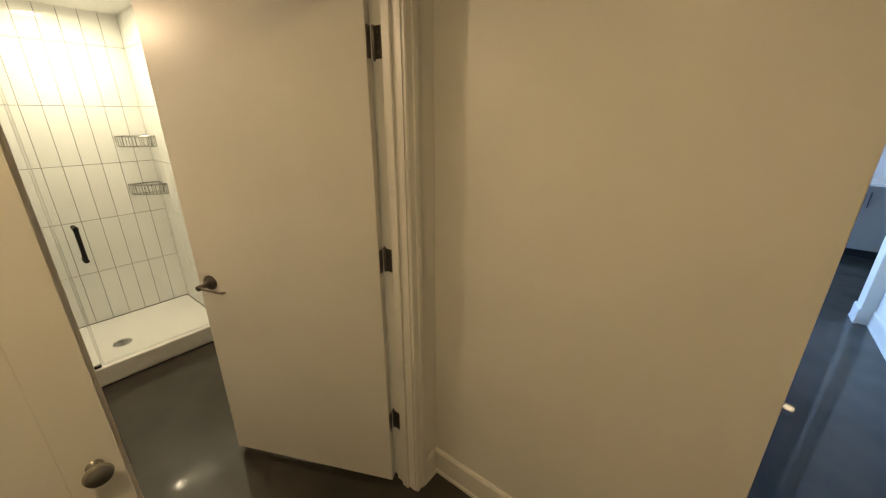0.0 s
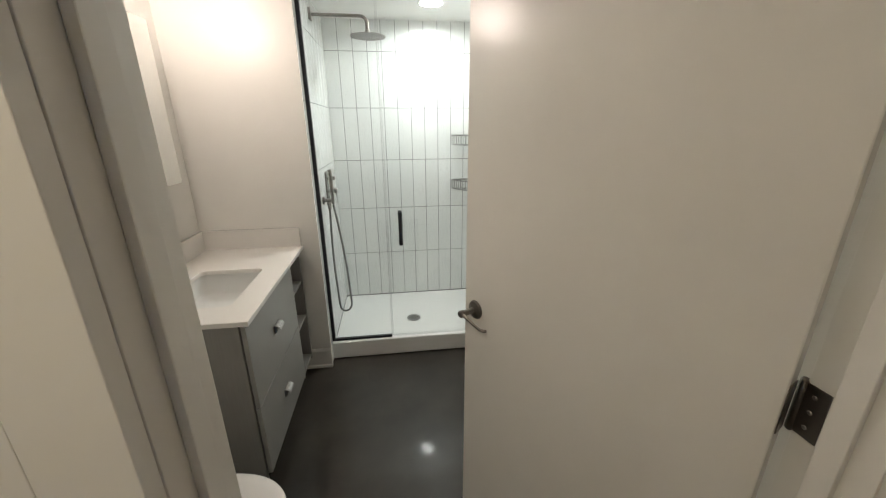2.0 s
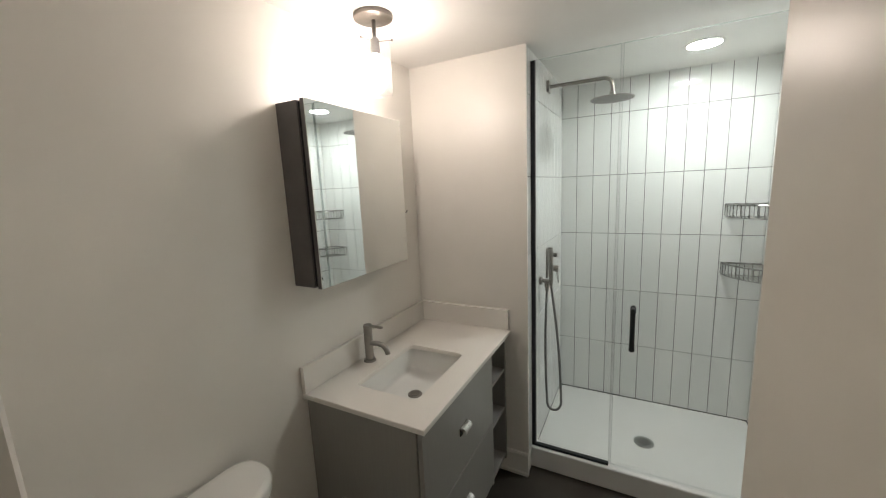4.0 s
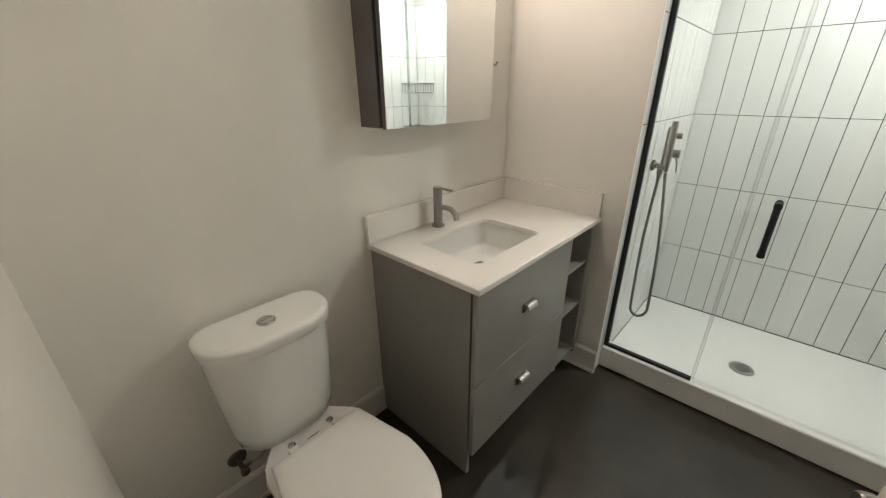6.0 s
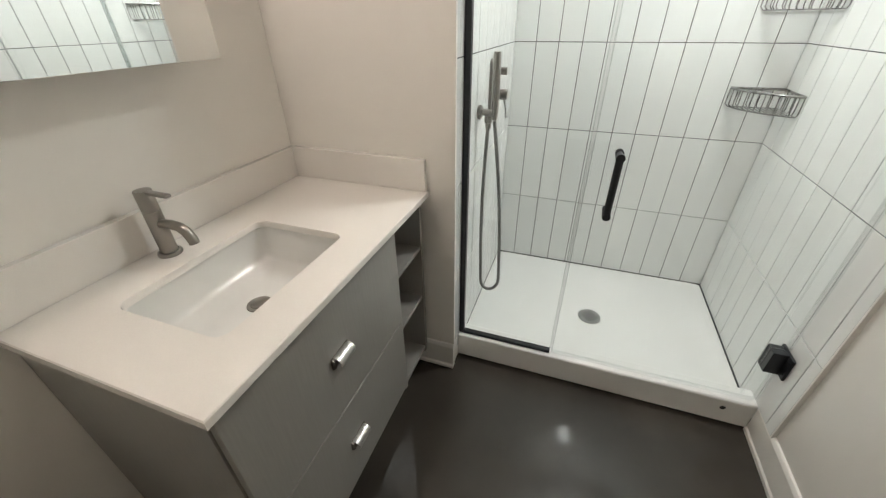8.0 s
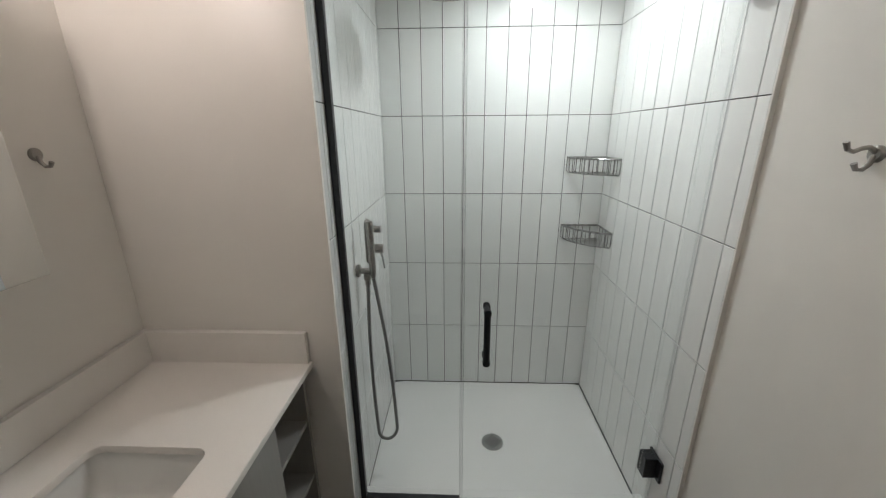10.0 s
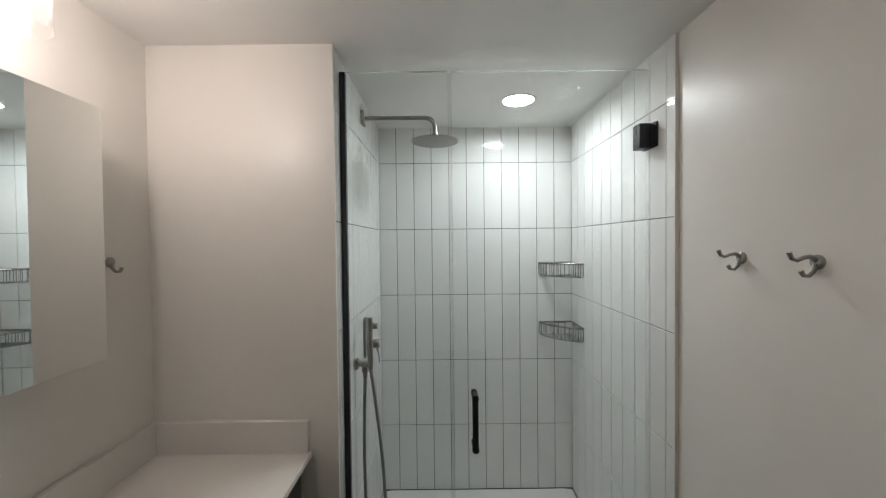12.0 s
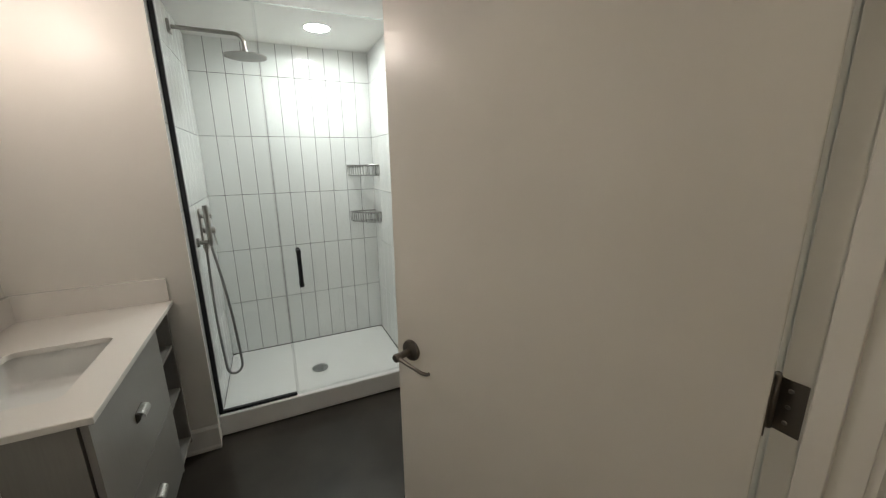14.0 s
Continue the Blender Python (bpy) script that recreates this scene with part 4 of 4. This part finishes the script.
def robe_hook(x, y, z, s, double=True):
    """A hook on a wall at x; s is the way out of the wall."""
    h = thing("robe_hook", (x, y, z), "satin nickel double robe hook on the painted wall" if double else "satin nickel single robe hook beside the mirror cabinet", "robe hook", "robe hooks")
    part("rose", lathe([(0, 0.007), (0.012, 0.007), (0.016, 0.004), (0.0165, 0)], (x, y, z), (s, 0, 0), 24), NICKEL, h)
    if double:
        part("upper_hook", tube([(x + s * 0.005, y, z + 0.004), (x + s * 0.018, y, z + 0.012), (x + s * 0.032, y, z + 0.010), (x + s * 0.046, y, z + 0.004), (x + s * 0.058, y, z + 0.008), (x + s * 0.064, y, z + 0.022)], [0.006, 0.005, 0.0045, 0.0045, 0.0045, 0.0055], 10), NICKEL, h)
    part("lower_hook", tube([(x + s * 0.005, y, z - 0.004), (x + s * 0.010, y, z - 0.020), (x + s * 0.020, y, z - 0.030), (x + s * 0.032, y, z - 0.029), (x + s * 0.038, y, z - 0.018)], [0.006, 0.005, 0.0045, 0.0045, 0.0055], 10), NICKEL, h)
    return h


vanity()
vanity_top()
sink()
faucet()
mirror_cabinet()
vanity_light()
robe_hook(LEFT, 2.861, 1.561, 1, False)
robe_hook(RIGHT, 2.705, 1.562, -1)
robe_hook(RIGHT, 2.500, 1.562, -1)


# ---- toilet ----
TY, BY = 1.617, 1.642


def tank_outline(x0, x1, half, r, n=10):
    """Flat at the wall, strongly rounded front corners."""
    b = 0.065
    pts = [(x0, TY + half - b - 0.004), (x0, TY - half + b + 0.004)]
    for k in range(5):
        a = radians(180 + 90 * k / 4)
        pts.append((x0 + b + b * math.cos(a), TY - half + b + b * math.sin(a)))
    for k in range(n + 1):
        a = radians(-90 + 90 * k / n)
        pts.append((x1 - r * 1.2 + r * 1.2 * math.cos(a), TY - half + r * 1.4 + r * 1.4 * math.sin(a)))
    for k in range(n + 1):
        a = radians(90 * k / n)
        pts.append((x1 - r * 1.2 + r * 1.2 * math.cos(a), TY + half - r * 1.4 + r * 1.4 * math.sin(a)))
    for k in range(5):
        a = radians(90 + 90 * k / 4)
        pts.append((x0 + b + b * math.cos(a), TY + half - b + b * math.sin(a)))
    return pts


def seat_outline(x0, x1, half, n=40):
    """A closed lid: straight hinge end at x0, egg-shaped front at x1."""
    pts = [(x0, BY - half * 0.80)]
    for k in range(n + 1):
        a = radians(-90 + 180 * k / n)
        xm = x0 + (x1 - x0) * 0.46
        cx, sx = math.cos(a), math.sin(a)
        pts.append((xm + (x1 - xm) * (abs(cx) ** 0.9), BY + half * (abs(sx) ** 0.9) * (1 if sx > 0 else -1)))
    pts.append((x0, BY + half * 0.80))
    return pts


def toilet():
    t = thing("toilet", (-0.30, TY, 0), "white ceramic two-piece toilet with closed lid", "toilet")
    b0 = LEFT + 0.022
    tank = [flat(tank_outline(b0 + d, x1, h, r), z) for d, x1, h, r, z in ((0.02, -0.470, 0.140, 0.06, 0.392), (0.008, -0.452, 0.155, 0.08, 0.402), (0.004, -0.440, 0.165, 0.085, 0.46), (0.0, -0.434, 0.180, 0.095, 0.65), (0.0, -0.430, 0.188, 0.10, 0.757))]
    part("tank", loft(tank), CERAMIC, t, deg=50)
    lid = [flat(tank_outline(b0 - 0.003 + d, x1, h, r), z) for d, x1, h, r, z in ((0.0, -0.425, 0.192, 0.102, 0.7585), (0.0, -0.422, 0.195, 0.103, 0.761), (0.0, -0.4205, 0.1965, 0.104, 0.787), (0.002, -0.4225, 0.1945, 0.103, 0.794), (0.006, -0.4275, 0.1895, 0.100, 0.7985), (0.014, -0.436, 0.181, 0.095, 0.8005), (0.03, -0.450, 0.168, 0.06, 0.8012))]
    part("tank_lid", loft(lid), CERAMIC, t, deg=50)
    f = part("flush_button", lathe([(0.0275, 0.0), (0.0275, 0.004), (0.025, 0.006), (0.0225, 0.005), (0.0225, 0.0075), (0.020, 0.009), (0, 0.009)], (-0.520, 1.613, 0.8005), (0, 0, 1), 32), CHROME, t, "round chrome dual flush button")
    part("button_split", tube([(-0.520 + 0.004 * math.sin(k * 0.9), 1.613 - 0.019 + 0.038 * k / 7, 0.8096) for k in range(8)], 0.0007, 6), DARK, f)
    rings = []
    for z, x0, x1, h in ((0.0, -0.52, -0.06, 0.115), (0.012, -0.53, -0.05, 0.120), (0.10, -0.53, -0.07, 0.108), (0.20, -0.53, -0.04, 0.112), (0.30, -0.54, 0.03, 0.150), (0.36, -0.55, 0.065, 0.172), (0.385, -0.55, 0.072, 0.178), (0.394, -0.548, 0.066, 0.173)):
        c = []
        n = 48
        for k in range(n):
            a = 2 * math.pi * k / n
            xm, rx = (x0 + x1) / 2, (x1 - x0) / 2
            cx, sx = math.cos(a), math.sin(a)
            wide = h * (1.0 if cx > -0.2 else 0.58 + 0.42 * max(0, 1 + (cx + 0.2) / 0.5))
            p = 0.9 if cx > 0 else 0.45
            c.append(Vector((xm + rx * abs(cx) ** p * (1 if cx > 0 else -1), BY + wide * abs(sx) ** 0.8 * (1 if sx > 0 else -1), z)))
        rings.append(c)
    part("bowl", loft(rings), CERAMIC, t, deg=60)
    ring = [flat(seat_outline(-0.372 + d, 0.090 - d, 0.186 - d), z) for d, z in ((0.006, 0.397), (0.001, 0.400), (0.0, 0.408), (0.003, 0.413))]
    part("seat", loft(ring), SEAT, t, deg=50)
    lidr = [flat(seat_outline(-0.376 + d, 0.094 - d, 0.190 - d), z) for d, z in ((0.008, 0.4145), (0.002, 0.4155), (0.0, 0.421), (0.002, 0.427), (0.008, 0.431), (0.03, 0.4335), (0.09, 0.4350))]
    part("lid", loft(lidr), SEAT, t, deg=50)
    for y in (BY - 0.075, BY + 0.075):
        part("seat_hinge", box(-0.402, -0.368, y - 0.016, y + 0.016, 0.3955, 0.419, 0.005), SEAT, t)
        part("bolt_cap", lathe([(0.012, 0), (0.012, 0.006), (0.008, 0.010), (0, 0.011)], (-0.425, y * 0.9 + BY * 0.1, 0.3945), (0, 0, 1), 20), CHROME, t, "small metal fixing cap")
    part("mark", box(-0.4135, -0.4115, BY - 0.020, BY + 0.020, 0.3942, 0.3950), DARK, t, "thin dark printed mark")
    return t


def stop_valve():
    x, y, z = LEFT, 1.462, 0.245
    v = thing("stop_valve", (x, y, z), "tarnished metal toilet stop valve with supply hose", "water valve")
    part("flange", lathe([(0, 0.010), (0.014, 0.010), (0.028, 0.006), (0.032, 0.0)], (x, y, z), (1, 0, 0), 28), BRONZE, v)
    part("body", tube([(x + 0.008, y, z), (x + 0.035, y, z), (x + 0.062, y + 0.002, z)], [0.009, 0.009, 0.012], 14), BRONZE, v)
    part("knob", lathe([(0, 0), (0.012, 0.001), (0.015, 0.006), (0.015, 0.016), (0.011, 0.020), (0, 0.021)], (x + 0.062, y, z), (1, 0, 0), 10), BRONZE, v)
    part("nut", lathe([(0.010, 0), (0.010, 0.022), (0.007, 0.024)], (x + 0.050, y + 0.008, z + 0.002), (0.3, 1, 0.35), 6), NICKEL, v)
    pts = [Vector((x + 0.055, y + 0.026, z + 0.008)) + Vector((0.03 * math.sin(k / 10 * 1.6), 0.10 * k / 10, 0.145 * (k / 10) ** 2)) for k in range(11)]
    part("supply_hose", tube(pts, 0.0055, 10), STEEL, v, "braided steel hose")
    return v


toilet()
stop_valve()


# ---- hall and kitchen beyond ----
def closet_door():
    """A flush folding door whose closed leaves lie just in front of the wall beside the opening."""
    y0, y1 = DW0 - 0.024, DW0 - 0.002
    d = thing("closet_door", (-0.10, DW0, 0), "closed flush off-white closet door with a grey knob", "door")
    part("leaf", box(-0.62, 0.1627, y0, y1, 0.012, 2.05, 0.001), WALL, d)
    part("leaf", box(0.1633, JL - 0.0005, y0, y1, 0.012, 2.05, 0.001), WALL, d)
    part("backing", box(0.152, 0.174, y0 + 0.0009, y1 + 0.0015, 0.012, 2.05), WALL, d)
    k = part("knob", lathe([(0, 0.018), (0.011, 0.019), (0.020, 0.023), (0.0228, 0.029), (0.0205, 0.035), (0.013, 0.0385), (0, 0.0395)], (0.203, y0, 1.015), (0, -1, 0), 28), NICKEL, d, "grey metal mushroom knob")
    part("neck", lathe([(0.014, 0.0), (0.010, 0.005), (0.0085, 0.012), (0.011, 0.020)], (0.203, y0, 1.015), (0, -1, 0), 20), NICKEL, k)
    return d


closet_door()


def kitchen_cabinet(y0):
    c = thing("kitchen_cabinet", (6.9, y0 + 0.3, 0), "dark grey kitchen base cabinet under a white worktop", "cabinet", "kitchen base cabinets")
    part("body", box(6.66, 7.24, y0 + 0.002, y0 + 0.598, 0.10, 0.868), GREY_DARK, c)
    part("toe_kick", box(6.71, 6.72, y0 + 0.002, y0 + 0.598, 0.0, 0.10), BLACK, c)
    for i in (0, 1):
        d = part("cabinet_door", box(6.64, 6.659, y0 + 0.004 + 0.298 * i, y0 + 0.297 + 0.298 * i, 0.11, 0.862, 0.002), GREY, c)
        part("handle", tube([(6.625, y0 + 0.26 + 0.08 * i, 0.62), (6.625, y0 + 0.26 + 0.08 * i, 0.80)], 0.006, 8), BLACK, d, "black bar handle")
    return c


for i in range(4):
    kitchen_cabinet(-2.55 + 0.6 * i)
part_top = part("kitchen_worktop", box(6.62, 7.245, -2.56, -0.14, 0.869, 0.905, 0.002), QUARTZ)
tagged(part_top, "white quartz worktop along the kitchen cabinets", "worktop")
downlight(4.0, -0.45, 0.05, KITCHEN_GLOW, "round lit recessed light in the corridor ceiling")
downlight(-0.04, 0.44, 0.075, HALL_GLOW, "round lit recessed light in the hall ceiling")
downlight(6.6, -1.1, 0.075, KITCHEN_GLOW, "round lit recessed light in the kitchen ceiling")

# ---- tiles, last ----
tiled("wall_tile_back", (-0.003, BACK - 0.0005, 0), 0, 1.192, 0.108)
tiled("wall_tile_left", (-0.0105, 3.0355, 0), 90, 0.962, 0.0445)
tiled("wall_tile_right", (RIGHT - 0.0005, 3.9975, 0), -90, 1.0175, 0.1035)
structure("trim_tile_right", box(1.1845, RIGHT, 2.972, 2.979, PAN_TOP, CEIL, 0.001), TRIM, "slim white tile edge trim", "trim")
